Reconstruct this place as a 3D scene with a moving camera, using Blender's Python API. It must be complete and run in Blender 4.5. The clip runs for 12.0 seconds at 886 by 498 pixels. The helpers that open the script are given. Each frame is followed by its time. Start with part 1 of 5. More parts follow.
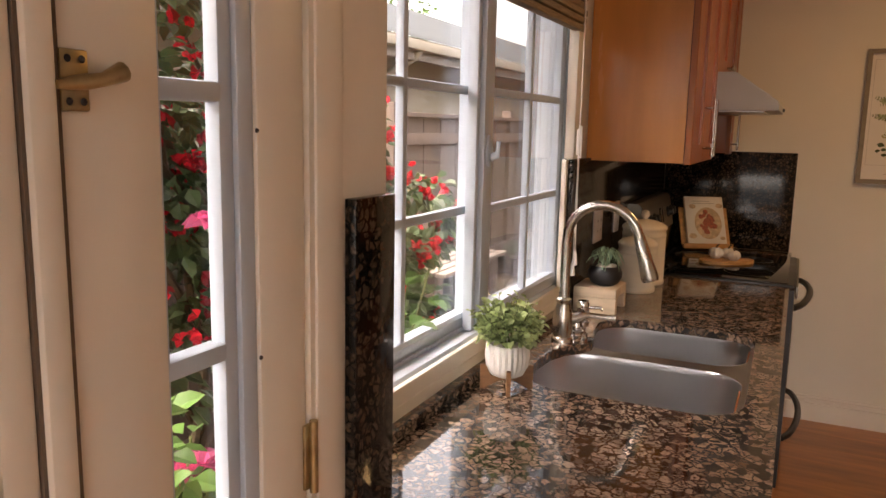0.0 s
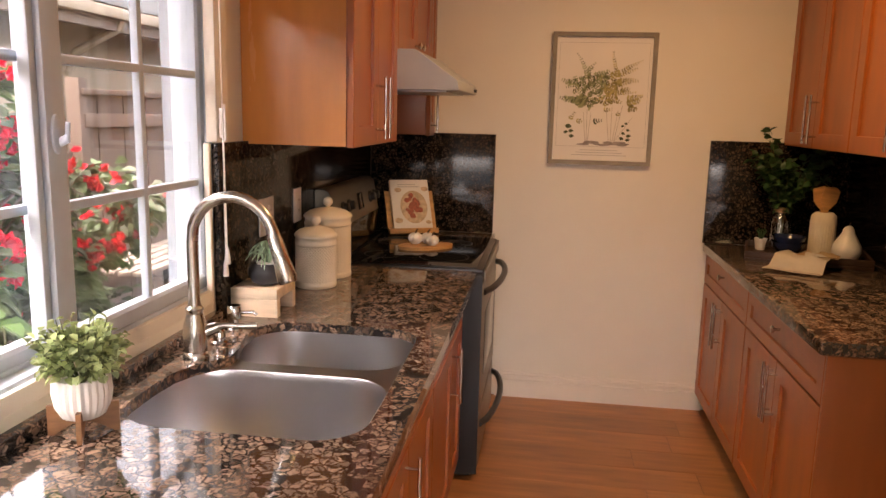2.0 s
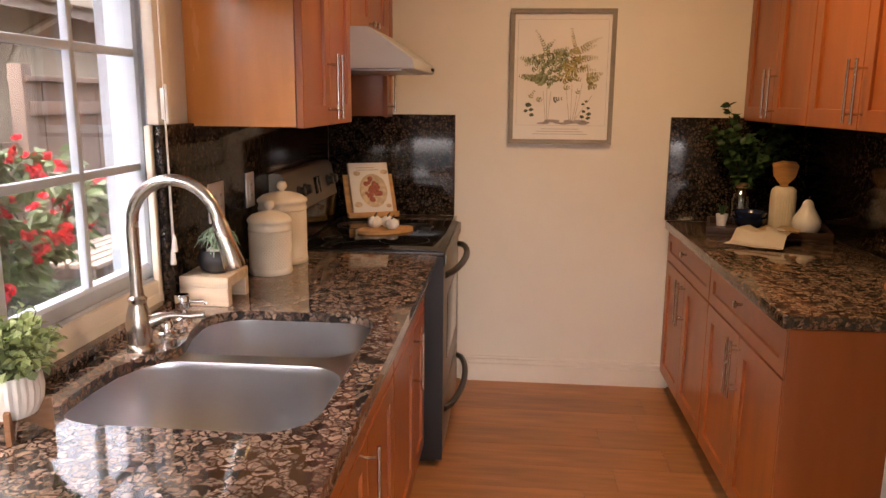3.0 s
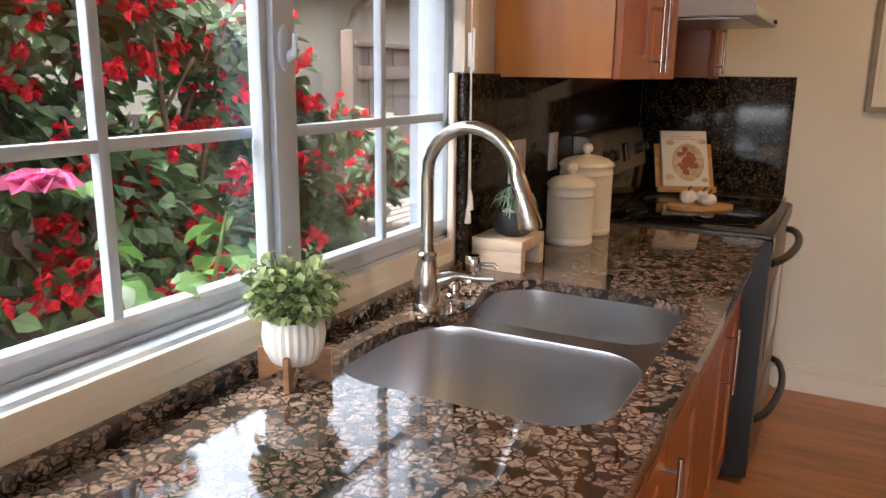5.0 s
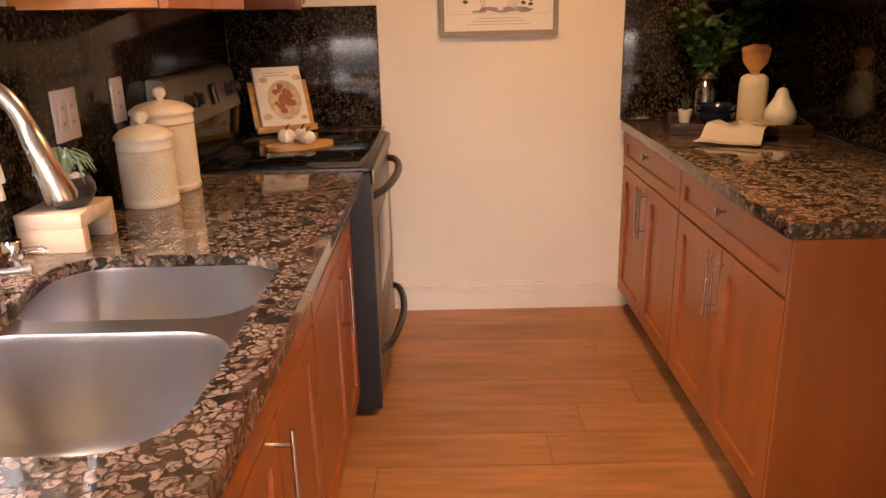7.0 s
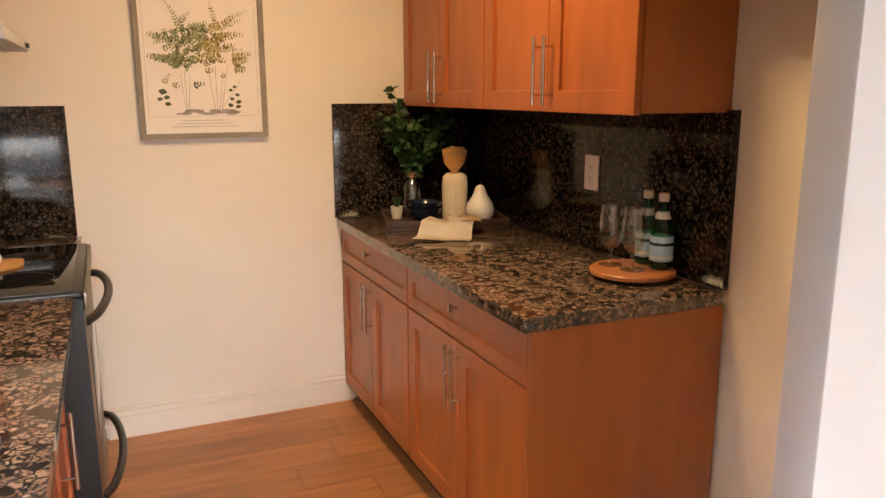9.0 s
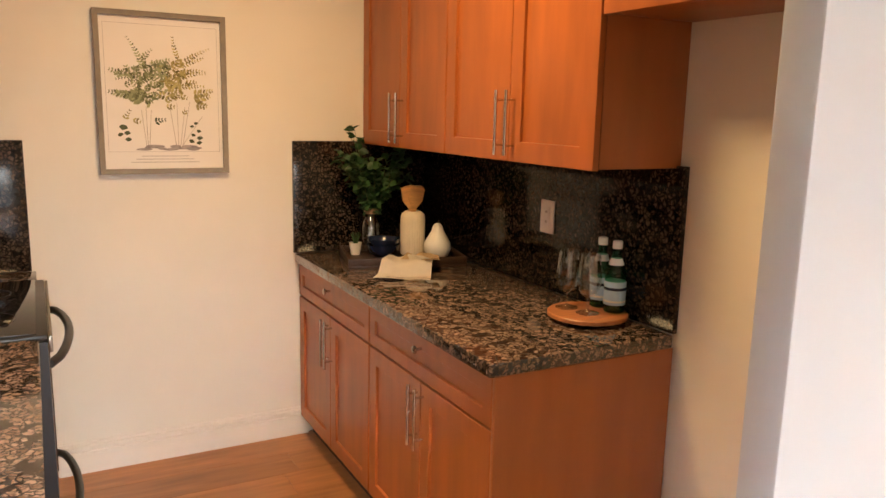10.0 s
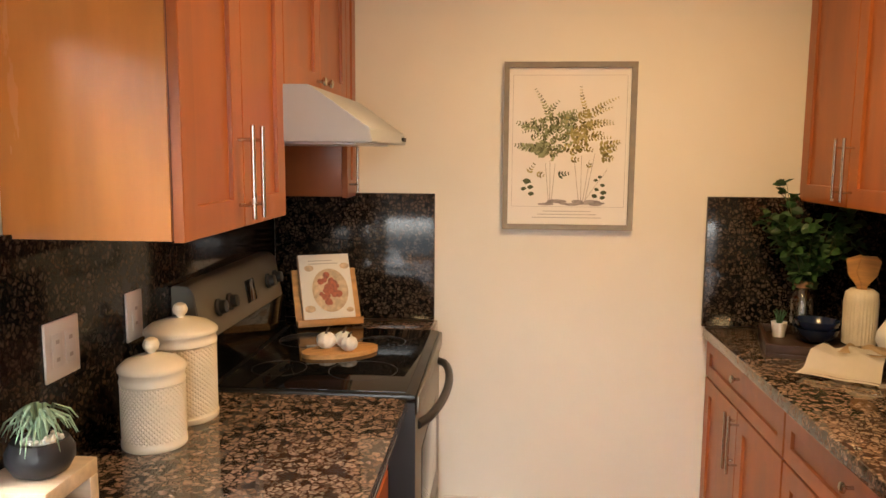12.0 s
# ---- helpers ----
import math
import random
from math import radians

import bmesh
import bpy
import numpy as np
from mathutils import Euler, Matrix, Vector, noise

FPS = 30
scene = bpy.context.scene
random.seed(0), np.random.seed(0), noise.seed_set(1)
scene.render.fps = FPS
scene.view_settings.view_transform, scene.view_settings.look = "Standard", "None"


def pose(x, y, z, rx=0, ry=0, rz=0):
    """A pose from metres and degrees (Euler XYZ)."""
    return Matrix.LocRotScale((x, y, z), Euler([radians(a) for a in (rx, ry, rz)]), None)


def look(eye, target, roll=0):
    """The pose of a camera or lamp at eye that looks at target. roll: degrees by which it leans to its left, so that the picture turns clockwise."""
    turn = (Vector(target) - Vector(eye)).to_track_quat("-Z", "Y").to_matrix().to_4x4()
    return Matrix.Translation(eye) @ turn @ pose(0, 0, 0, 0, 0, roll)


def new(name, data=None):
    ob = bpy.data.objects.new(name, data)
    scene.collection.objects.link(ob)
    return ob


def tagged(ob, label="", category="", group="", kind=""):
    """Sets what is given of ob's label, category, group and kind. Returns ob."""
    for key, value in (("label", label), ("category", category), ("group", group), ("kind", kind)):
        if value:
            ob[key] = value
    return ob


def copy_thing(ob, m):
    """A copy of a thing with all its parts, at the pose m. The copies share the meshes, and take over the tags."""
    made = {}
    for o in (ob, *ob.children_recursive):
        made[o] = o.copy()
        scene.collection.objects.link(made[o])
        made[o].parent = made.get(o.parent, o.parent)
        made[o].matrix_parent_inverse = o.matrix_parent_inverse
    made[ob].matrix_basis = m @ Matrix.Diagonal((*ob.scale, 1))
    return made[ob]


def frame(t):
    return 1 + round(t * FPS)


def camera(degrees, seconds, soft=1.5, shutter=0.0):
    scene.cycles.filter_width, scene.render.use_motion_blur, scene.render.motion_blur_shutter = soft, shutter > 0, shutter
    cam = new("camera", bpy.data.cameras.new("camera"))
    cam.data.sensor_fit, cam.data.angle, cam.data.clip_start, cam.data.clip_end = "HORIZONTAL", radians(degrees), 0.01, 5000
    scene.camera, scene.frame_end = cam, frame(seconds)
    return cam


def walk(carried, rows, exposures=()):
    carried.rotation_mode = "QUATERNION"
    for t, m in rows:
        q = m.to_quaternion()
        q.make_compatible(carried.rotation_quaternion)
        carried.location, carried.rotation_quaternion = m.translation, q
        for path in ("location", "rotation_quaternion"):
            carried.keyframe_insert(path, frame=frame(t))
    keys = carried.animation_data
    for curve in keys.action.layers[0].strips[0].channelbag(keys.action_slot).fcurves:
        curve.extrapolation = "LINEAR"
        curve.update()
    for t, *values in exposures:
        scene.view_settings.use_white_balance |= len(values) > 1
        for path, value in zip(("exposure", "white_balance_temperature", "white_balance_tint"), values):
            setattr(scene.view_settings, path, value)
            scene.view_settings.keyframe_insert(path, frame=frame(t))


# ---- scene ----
cam = camera(60.8, 12.0)
METRES, EYE, TILT, LEAN, TURN = 2.0, 1.439, 0.0, 0.0, 25.0
ROWS = [
    (0.0, 0.0, 0.0, 0.0, 0.2, -9.22, -1.2),
    (0.5, 0.029, 0.0543, 0.001, -5.13, -9.39, -0.48),
    (1.0, 0.0662, 0.0937, 0.0048, -11.87, -9.8, 0.15),
    (1.5, 0.1316, 0.111, 0.001, -15.04, -10.13, -0.65),
    (2.0, 0.1903, 0.1119, 0.0004, -17.02, -10.17, -1.43),
    (2.5, 0.2245, 0.1119, -0.0032, -19.85, -10.58, -0.86),
    (3.0, 0.2131, 0.135, -0.0106, -19.69, -11.21, -0.52),
    (3.5, 0.1737, 0.1646, -0.0283, -14.34, -11.34, -0.73),
    (5.5, 0.2455, 0.2838, -0.0509, 4.44, -13.69, -0.42),
    (6.0, 0.2708, 0.3071, -0.0574, -3.68, -15.33, 0.84),
    (6.5, 0.284, 0.3313, -0.0602, -14.52, -16.63, 1.85),
    (7.0, 0.2994, 0.3391, -0.062, -25.11, -17.47, 1.29),
    (9.0, 0.2546, 0.4012, -0.0226, -48.85, -11.77, 0.11),
    (9.5, 0.2209, 0.4083, 0.0013, -54.1, -10.97, -0.61),
    (10.0, 0.206, 0.4093, 0.0209, -53.19, -10.26, -1.3),
    (10.5, 0.1936, 0.4205, 0.038, -47.02, -9.34, -0.48),
    (11.0, 0.2299, 0.4362, 0.0391, -37.09, -7.36, 0.18),
    (11.5, 0.3172, 0.4473, 0.0381, -27.21, -6.15, -0.78),
    (12.0, 0.3734, 0.5086, 0.028, -20.49, -7.16, -0.4),
]
walk(cam, [(t, pose(0, 0, EYE, TILT, LEAN, TURN) @ pose(METRES * x, METRES * y, METRES * z, 90 + pitch, roll, yaw)) for t, x, y, z, yaw, pitch, roll in ROWS],
     exposures=[(0.0, 0.40, 7700, 19), (1.0, 0.70, 7600, 20), (2.5, 1.22, 7300, 24), (3.5, 1.15, 6800, 18), (5.5, 0.95, 6200, 9), (7.0, 1.62, 7800, 28), (8.8, 1.85, 6700, 14), (9.5, 1.90, 6500, 9), (10.2, 1.90, 6800, 13), (11.0, 1.82, 7700, 18), (11.5, 1.90, 7000, 13), (12.0, 1.85, 6700, 9)])

# ---- world, lights ----
world = bpy.data.worlds.new("sky")
scene.world = world
world.use_nodes = True
wn = world.node_tree.nodes
sky = wn.new("ShaderNodeTexSky")
sky.sky_type, sky.sun_disc = "NISHITA", False
sky.sun_elevation, sky.sun_rotation = radians(58), radians(217)
sky.dust_density = 6.0
veil = wn.new("ShaderNodeHueSaturation")   # high thin cloud whitens the sky
veil.inputs["Saturation"].default_value, veil.inputs["Value"].default_value = 0.35, 8.0
world.node_tree.links.new(sky.outputs[0], veil.inputs["Color"])
world.node_tree.links.new(veil.outputs[0], wn["Background"].inputs[0])
wn["Background"].inputs[1].default_value = 0.15


def lamp(name, kind, m, energy, color, size=0.3, size_y=0.3):
    data = bpy.data.lights.new(name, kind)
    data.energy, data.color = energy, color
    if kind == "AREA":
        data.shape, data.size, data.size_y = "RECTANGLE", size, size_y
    ob = new(name, data)
    ob.matrix_world = m
    return ob


sun = lamp("sun", "SUN", look((-2.4, -3.2, 6.4), (0, 0, 0)), 0.5, (1.0, 0.96, 0.9))
sun.data.angle = radians(20)
lamp("ceiling_lamp", "AREA", pose(0.72, 2.85, 2.36), 8.0, (1.0, 0.66, 0.31), 0.35, 0.35)
lamp("patio_daylight", "AREA", pose(0.9, -2.9, 1.25, 90, 0, 0), 8, (0.66, 0.84, 1.0), 2.2, 2.0)


# ---- materials ----
def mat(name, color, rough=0.5, metal=0.0, vary=0.12, scale=8.0, bump=0.0, bump_scale=120.0, stretch=(1, 1, 1), coat=0.0, random_tint=0.0):
    m = bpy.data.materials.new(name)
    m.use_nodes = True
    nt = m.node_tree
    b = nt.nodes["Principled BSDF"]
    b.inputs["Metallic"].default_value = metal
    b.inputs["Coat Weight"].default_value = coat
    b.inputs["Coat Roughness"].default_value = 0.12
    tc = nt.nodes.new("ShaderNodeTexCoord")
    mp = nt.nodes.new("ShaderNodeMapping")
    mp.inputs["Scale"].default_value = stretch
    nt.links.new(tc.outputs["Object"], mp.inputs[0])
    n1 = nt.nodes.new("ShaderNodeTexNoise")
    n1.inputs["Scale"].default_value, n1.inputs["Detail"].default_value = scale, 6
    nt.links.new(mp.outputs[0], n1.inputs["Vector"])
    ramp = nt.nodes.new("ShaderNodeValToRGB")
    lo = [c * (1 - vary) for c in color]
    hi = [min(1, c * (1 + vary)) for c in color]
    ramp.color_ramp.elements[0].position, ramp.color_ramp.elements[1].position = 0.3, 0.7
    ramp.color_ramp.elements[0].color, ramp.color_ramp.elements[1].color = (*lo, 1), (*hi, 1)
    nt.links.new(n1.outputs["Fac"], ramp.inputs[0])
    col = ramp.outputs[0]
    if random_tint:
        info = nt.nodes.new("ShaderNodeObjectInfo")
        hs = nt.nodes.new("ShaderNodeHueSaturation")
        mr = nt.nodes.new("ShaderNodeMapRange")
        mr.inputs["To Min"].default_value, mr.inputs["To Max"].default_value = 1 - random_tint, 1 + random_tint
        nt.links.new(info.outputs["Random"], mr.inputs["Value"])
        nt.links.new(mr.outputs[0], hs.inputs["Value"])
        nt.links.new(col, hs.inputs["Color"])
        col = hs.outputs[0]
    nt.links.new(col, b.inputs["Base Color"])
    n2 = nt.nodes.new("ShaderNodeTexNoise")
    n2.inputs["Scale"].default_value, n2.inputs["Detail"].default_value = bump_scale, 4
    nt.links.new(mp.outputs[0], n2.inputs["Vector"])
    mr2 = nt.nodes.new("ShaderNodeMapRange")
    mr2.inputs["To Min"].default_value, mr2.inputs["To Max"].default_value = max(0.02, rough * 0.85), min(1, rough * 1.15)
    nt.links.new(n1.outputs["Fac"], mr2.inputs["Value"])
    nt.links.new(mr2.outputs[0], b.inputs["Roughness"])
    if bump:
        bp = nt.nodes.new("ShaderNodeBump")
        bp.inputs["Strength"].default_value, bp.inputs["Distance"].default_value = bump, 0.002
        nt.links.new(n2.outputs["Fac"], bp.inputs["Height"])
        nt.links.new(bp.outputs[0], b.inputs["Normal"])
    return m


def granite_mat(name, tan, dark, rough, size=60, low=0.04, high=0.17, ior=1.85):
    """Polished granite: rounded tan crystals of 1 to 3 cm in a black and brown matrix."""
    m = bpy.data.materials.new(name)
    m.use_nodes = True
    nt = m.node_tree
    b = nt.nodes["Principled BSDF"]
    b.inputs["Roughness"].default_value = rough
    b.inputs["IOR"].default_value = ior
    tc = nt.nodes.new("ShaderNodeTexCoord")
    warp = nt.nodes.new("ShaderNodeTexNoise")
    warp.inputs["Scale"].default_value = 45
    nt.links.new(tc.outputs["Object"], warp.inputs["Vector"])
    add = nt.nodes.new("ShaderNodeMixRGB")
    add.blend_type, add.inputs[0].default_value = "ADD", 0.026
    nt.links.new(tc.outputs["Object"], add.inputs[1])
    nt.links.new(warp.outputs["Color"], add.inputs[2])
    edge = nt.nodes.new("ShaderNodeTexVoronoi")
    edge.feature = "DISTANCE_TO_EDGE"
    edge.inputs["Scale"].default_value = size
    cell = nt.nodes.new("ShaderNodeTexVoronoi")
    cell.inputs["Scale"].default_value = size
    fine = nt.nodes.new("ShaderNodeTexNoise")
    fine.inputs["Scale"].default_value, fine.inputs["Detail"].default_value = 130, 5
    for n in (edge, cell, fine):
        nt.links.new(add.outputs[0], n.inputs["Vector"])
    r1 = nt.nodes.new("ShaderNodeValToRGB")
    r1.color_ramp.elements[0].position, r1.color_ramp.elements[1].position = low, high
    nt.links.new(edge.outputs["Distance"], r1.inputs[0])
    sep = nt.nodes.new("ShaderNodeSeparateColor")
    nt.links.new(cell.outputs["Color"], sep.inputs[0])
    r2 = nt.nodes.new("ShaderNodeValToRGB")
    cr = r2.color_ramp
    cr.elements[0].position, cr.elements[0].color = 0.08, (*dark, 1)
    cr.elements[1].position, cr.elements[1].color = 1.0, (*tan, 1)
    for p, k in ((0.22, 0.45), (0.5, 0.85)):
        e = cr.elements.new(p)
        e.color = (*[c * k for c in tan], 1)
    nt.links.new(sep.outputs[0], r2.inputs[0])
    r3 = nt.nodes.new("ShaderNodeValToRGB")
    r3.color_ramp.elements[0].position, r3.color_ramp.elements[1].position = 0.33, 0.55
    nt.links.new(fine.outputs["Fac"], r3.inputs[0])
    mul = nt.nodes.new("ShaderNodeMath")
    mul.operation = "MULTIPLY"
    nt.links.new(r1.outputs[0], mul.inputs[0])
    nt.links.new(r3.outputs[0], mul.inputs[1])
    mix = nt.nodes.new("ShaderNodeMixRGB")
    mix.inputs[1].default_value = (*dark, 1)
    nt.links.new(mul.outputs[0], mix.inputs[0])
    nt.links.new(r2.outputs[0], mix.inputs[2])
    nt.links.new(mix.outputs[0], b.inputs["Base Color"])
    return m


def glass_mat(name, tint=(1, 1, 1), gloss=(0.95, 0.97, 1.0), body=0.0, ior=1.45):
    m = bpy.data.materials.new(name)
    m.use_nodes = True
    nt = m.node_tree
    nt.nodes.remove(nt.nodes["Principled BSDF"])
    tr = nt.nodes.new("ShaderNodeBsdfTransparent")
    tr.inputs[0].default_value = (*tint, 1)
    gl = nt.nodes.new("ShaderNodeBsdfGlossy")
    gl.inputs["Roughness"].default_value, gl.inputs[0].default_value = 0.02, (*gloss, 1)
    lw = nt.nodes.new("ShaderNodeLayerWeight")
    lw.inputs[0].default_value = 0.5
    pw = nt.nodes.new("ShaderNodeMath")
    pw.operation, pw.inputs[1].default_value = "POWER", 4.5
    nt.links.new(lw.outputs["Facing"], pw.inputs[0])
    fr = nt.nodes.new("ShaderNodeMapRange")
    fr.inputs["To Min"].default_value, fr.inputs["To Max"].default_value = ((ior - 1) / (ior + 1)) ** 2, 0.8
    nt.links.new(pw.outputs[0], fr.inputs["Value"])
    mx = nt.nodes.new("ShaderNodeMixShader")
    nt.links.new(fr.outputs[0], mx.inputs[0])
    nt.links.new(tr.outputs[0], mx.inputs[1])
    nt.links.new(gl.outputs[0], mx.inputs[2])
    nt.links.new(mx.outputs[0], nt.nodes["Material Output"].inputs[0])
    return m


def leaf_mat(name, color, rough=0.45):
    """Leaves that differ from one to the next, a little translucent."""
    m = bpy.data.materials.new(name)
    m.use_nodes = True
    nt = m.node_tree
    b = nt.nodes["Principled BSDF"]
    b.inputs["Roughness"].default_value = rough
    geo = nt.nodes.new("ShaderNodeNewGeometry")
    r = nt.nodes.new("ShaderNodeValToRGB")
    r.color_ramp.elements[0].color = (*[c * 0.5 for c in color], 1)
    r.color_ramp.elements[1].color = (*[min(1, c * 1.7) for c in color], 1)
    nt.links.new(geo.outputs["Random Per Island"], r.inputs[0])
    nt.links.new(r.outputs[0], b.inputs["Base Color"])
    tl = nt.nodes.new("ShaderNodeBsdfTranslucent")
    nt.links.new(r.outputs[0], tl.inputs[0])
    mx = nt.nodes.new("ShaderNodeMixShader")
    mx.inputs[0].default_value = 0.3
    nt.links.new(b.outputs[0], mx.inputs[1])
    nt.links.new(tl.outputs[0], mx.inputs[2])
    nt.links.new(mx.outputs[0], nt.nodes["Material Output"].inputs[0])
    return m


GRANITE = granite_mat("polished_granite", (0.33, 0.228, 0.168), (0.022, 0.018, 0.016), 0.06, 50, 0.03, 0.11)
# the worktop's granite again, darkened for the shade under the wall cabinets
SHADED_GRANITE = granite_mat("shaded_granite", (0.095, 0.064, 0.044), (0.007, 0.006, 0.005), 0.11, 62, 0.05, 0.2, ior=1.36)
PAINT = mat("cream_wall_paint", (0.78, 0.73, 0.62), 0.6, vary=0.025, scale=3, bump=0.08, bump_scale=260)
# white paint, darkened and blued for the cool daylight on the partition
COOL_LIT_WHITE = mat("cool_lit_white_paint", (0.58, 0.63, 0.67), 0.55, vary=0.02, scale=3, bump=0.06, bump_scale=260)
TRIM = mat("trim_paint", (0.78, 0.72, 0.62), 0.35, vary=0.03, scale=9, bump=0.05)
VINYL = mat("white_vinyl", (0.48, 0.55, 0.63), 0.3, vary=0.03, scale=14)
CABINET = mat("cherry_wood", (0.35, 0.096, 0.018), 0.33, vary=0.16, scale=5, bump=0.05, bump_scale=90, stretch=(3, 3, 0.5), coat=0.12)
CABINET_SIDE = mat("cherry_veneer", (0.34, 0.100, 0.024), 0.34, vary=0.10, scale=4, bump=0.03, bump_scale=80, stretch=(3, 3, 0.5), coat=0.12)
PLANK = mat("oak_plank", (0.40, 0.175, 0.062), 0.36, vary=0.26, scale=3.4, bump=0.12, bump_scale=50, stretch=(0.9, 8, 8), random_tint=0.16)
# cabinet veneer lightened to honey: daylight on the side panel is in the colour
DAYLIT_VENEER = mat("daylit_side_veneer", (0.55, 0.215, 0.050), 0.26, vary=0.10, scale=4, bump=0.03, bump_scale=80, stretch=(4, 4, 0.7), coat=0.4)
DARK_GAP = mat("dark_joint", (0.03, 0.02, 0.015), 0.8)
STEEL = mat("brushed_steel", (0.58, 0.59, 0.61), 0.30, 1.0, vary=0.03, scale=9)
NICKEL = mat("brushed_nickel", (0.60, 0.57, 0.52), 0.26, 1.0, vary=0.05, scale=30)
CHROME = mat("chrome", (0.75, 0.75, 0.75), 0.08, 1.0, vary=0.03)
BRASS = mat("aged_brass", (0.42, 0.32, 0.17), 0.4, 1.0, vary=0.25, scale=40)
BLACK = mat("black_enamel", (0.006, 0.006, 0.006), 0.32, vary=0.2)
BLACK_GLASS = mat("black_ceramic_glass", (0.006, 0.006, 0.007), 0.04, vary=0.1)
BLACK_PLASTIC = mat("black_plastic", (0.02, 0.02, 0.02), 0.4, vary=0.2, bump=0.1)
STAINLESS = mat("stainless_panel", (0.27, 0.25, 0.21), 0.42, 0.85, vary=0.06, scale=12)
# the hood's blue tint is window light put into its colour
HOOD_PAINT = mat("window_lit_enamel", (0.44, 0.47, 0.51), 0.35, vary=0.03)
IVORY = mat("ivory_ceramic", (0.78, 0.70, 0.56), 0.3, vary=0.05, scale=14, coat=0.3)
WHITE_CERAMIC = mat("white_ceramic", (0.80, 0.78, 0.74), 0.35, vary=0.04, scale=14)
CREAM_CERAMIC = mat("cream_matte_ceramic", (0.74, 0.66, 0.52), 0.5, vary=0.06, scale=18)
CHARCOAL = mat("charcoal_ceramic", (0.022, 0.023, 0.027), 0.35, vary=0.2, scale=20)
NAVY = mat("navy_glaze", (0.012, 0.022, 0.055), 0.18, vary=0.25, scale=20)
PALE_WOOD = mat("pale_wood", (0.66, 0.53, 0.39), 0.5, vary=0.14, scale=7, bump=0.1, stretch=(1, 8, 8))
BOARD_WOOD = mat("honey_wood", (0.56, 0.30, 0.11), 0.42, vary=0.22, scale=6, bump=0.08, stretch=(2, 14, 8))
STAND_WOOD = mat("walnut_wood", (0.24, 0.115, 0.05), 0.45, vary=0.2, scale=8, stretch=(3, 3, 12))
DARK_WOOD = mat("dark_stained_wood", (0.045, 0.022, 0.012), 0.45, vary=0.3, scale=7, bump=0.15, stretch=(2, 12, 8))
SUSAN_WOOD = mat("acacia_wood", (0.42, 0.16, 0.055), 0.4, vary=0.22, scale=6, stretch=(2, 12, 8))
CLOTH = mat("linen", (0.86, 0.80, 0.72), 0.9, vary=0.05, scale=18, bump=0.5, bump_scale=420)
CLOTH_TAN = mat("tan_linen", (0.62, 0.46, 0.28), 0.9, vary=0.07, scale=18, bump=0.5, bump_scale=420)
STITCH = mat("brown_stitch", (0.16, 0.09, 0.05), 0.9)
PAPER = mat("print_paper", (0.80, 0.76, 0.69), 0.7, vary=0.02, scale=5)
FRAME_MAT = mat("champagne_frame", (0.20, 0.15, 0.09), 0.4, 0.25, vary=0.15, scale=20)
INK_GREEN = leaf_mat("printed_green", (0.27, 0.29, 0.16), 0.8)
INK_OLIVE = leaf_mat("printed_olive", (0.36, 0.31, 0.13), 0.8)
INK_SOIL = mat("printed_soil", (0.32, 0.28, 0.26), 0.8, vary=0.4, scale=50)
INK_DARK = mat("printed_dark_green", (0.07, 0.09, 0.045), 0.8, vary=0.3)
INK_BROWN = mat("printed_brown", (0.42, 0.36, 0.30), 0.8, vary=0.3, scale=60)
INK_GREY = mat("printed_grey", (0.50, 0.46, 0.42), 0.8, vary=0.1)
COVER_RED = mat("printed_red", (0.30, 0.06, 0.03), 0.5, vary=0.6, scale=70)
COVER_TAN = mat("printed_tan", (0.55, 0.40, 0.26), 0.5, vary=0.3, scale=50)
PLATE = mat("outlet_plastic", (0.84, 0.81, 0.76), 0.4, vary=0.03)
BAMBOO = mat("woven_bamboo", (0.30, 0.23, 0.16), 0.7, vary=0.35, scale=30, bump=0.5, bump_scale=90, stretch=(1, 0.4, 12))
CORK = mat("cork", (0.45, 0.27, 0.14), 0.8, vary=0.3, scale=80)
PEBBLE = mat("white_pebble", (0.80, 0.79, 0.76), 0.6, vary=0.08, scale=40)
STEM = mat("stem_green", (0.10, 0.12, 0.04), 0.6, vary=0.25, scale=30)
BARK = mat("bark", (0.10, 0.07, 0.045), 0.9, vary=0.35, scale=30, bump=0.8)
LEAF_BUSH = leaf_mat("bougainvillea_leaf", (0.075, 0.12, 0.052))
LEAF_ROSE = leaf_mat("rose_leaf", (0.085, 0.17, 0.042))
LEAF_POT = leaf_mat("pale_green_leaf", (0.34, 0.42, 0.20), 0.55)
LEAF_EUCA = leaf_mat("eucalyptus_leaf", (0.035, 0.085, 0.025), 0.5)
LEAF_AIR = leaf_mat("air_plant_leaf", (0.34, 0.50, 0.36), 0.6)
BRACT = leaf_mat("red_bract", (0.64, 0.014, 0.036), 0.6)
PINK = leaf_mat("pink_petal", (0.62, 0.11, 0.26), 0.6)
PANE = glass_mat("window_pane")
GLASS = glass_mat("clear_glass", (0.90, 0.91, 0.91), ior=2.0)
SCREEN = glass_mat("insect_screen", (0.84, 0.84, 0.84), gloss=(0.3, 0.3, 0.3))
BOTTLE_GREEN = glass_mat("green_glass", (0.24, 0.66, 0.42), ior=1.5)
LABEL_BLUE = mat("pale_blue_label", (0.40, 0.62, 0.82), 0.5, vary=0.05)
LABEL_WHITE = mat("white_label", (0.78, 0.78, 0.76), 0.5, vary=0.05)
STUCCO = mat("beige_stucco", (0.36, 0.31, 0.24), 0.9, vary=0.06, scale=5, bump=0.6, bump_scale=120)
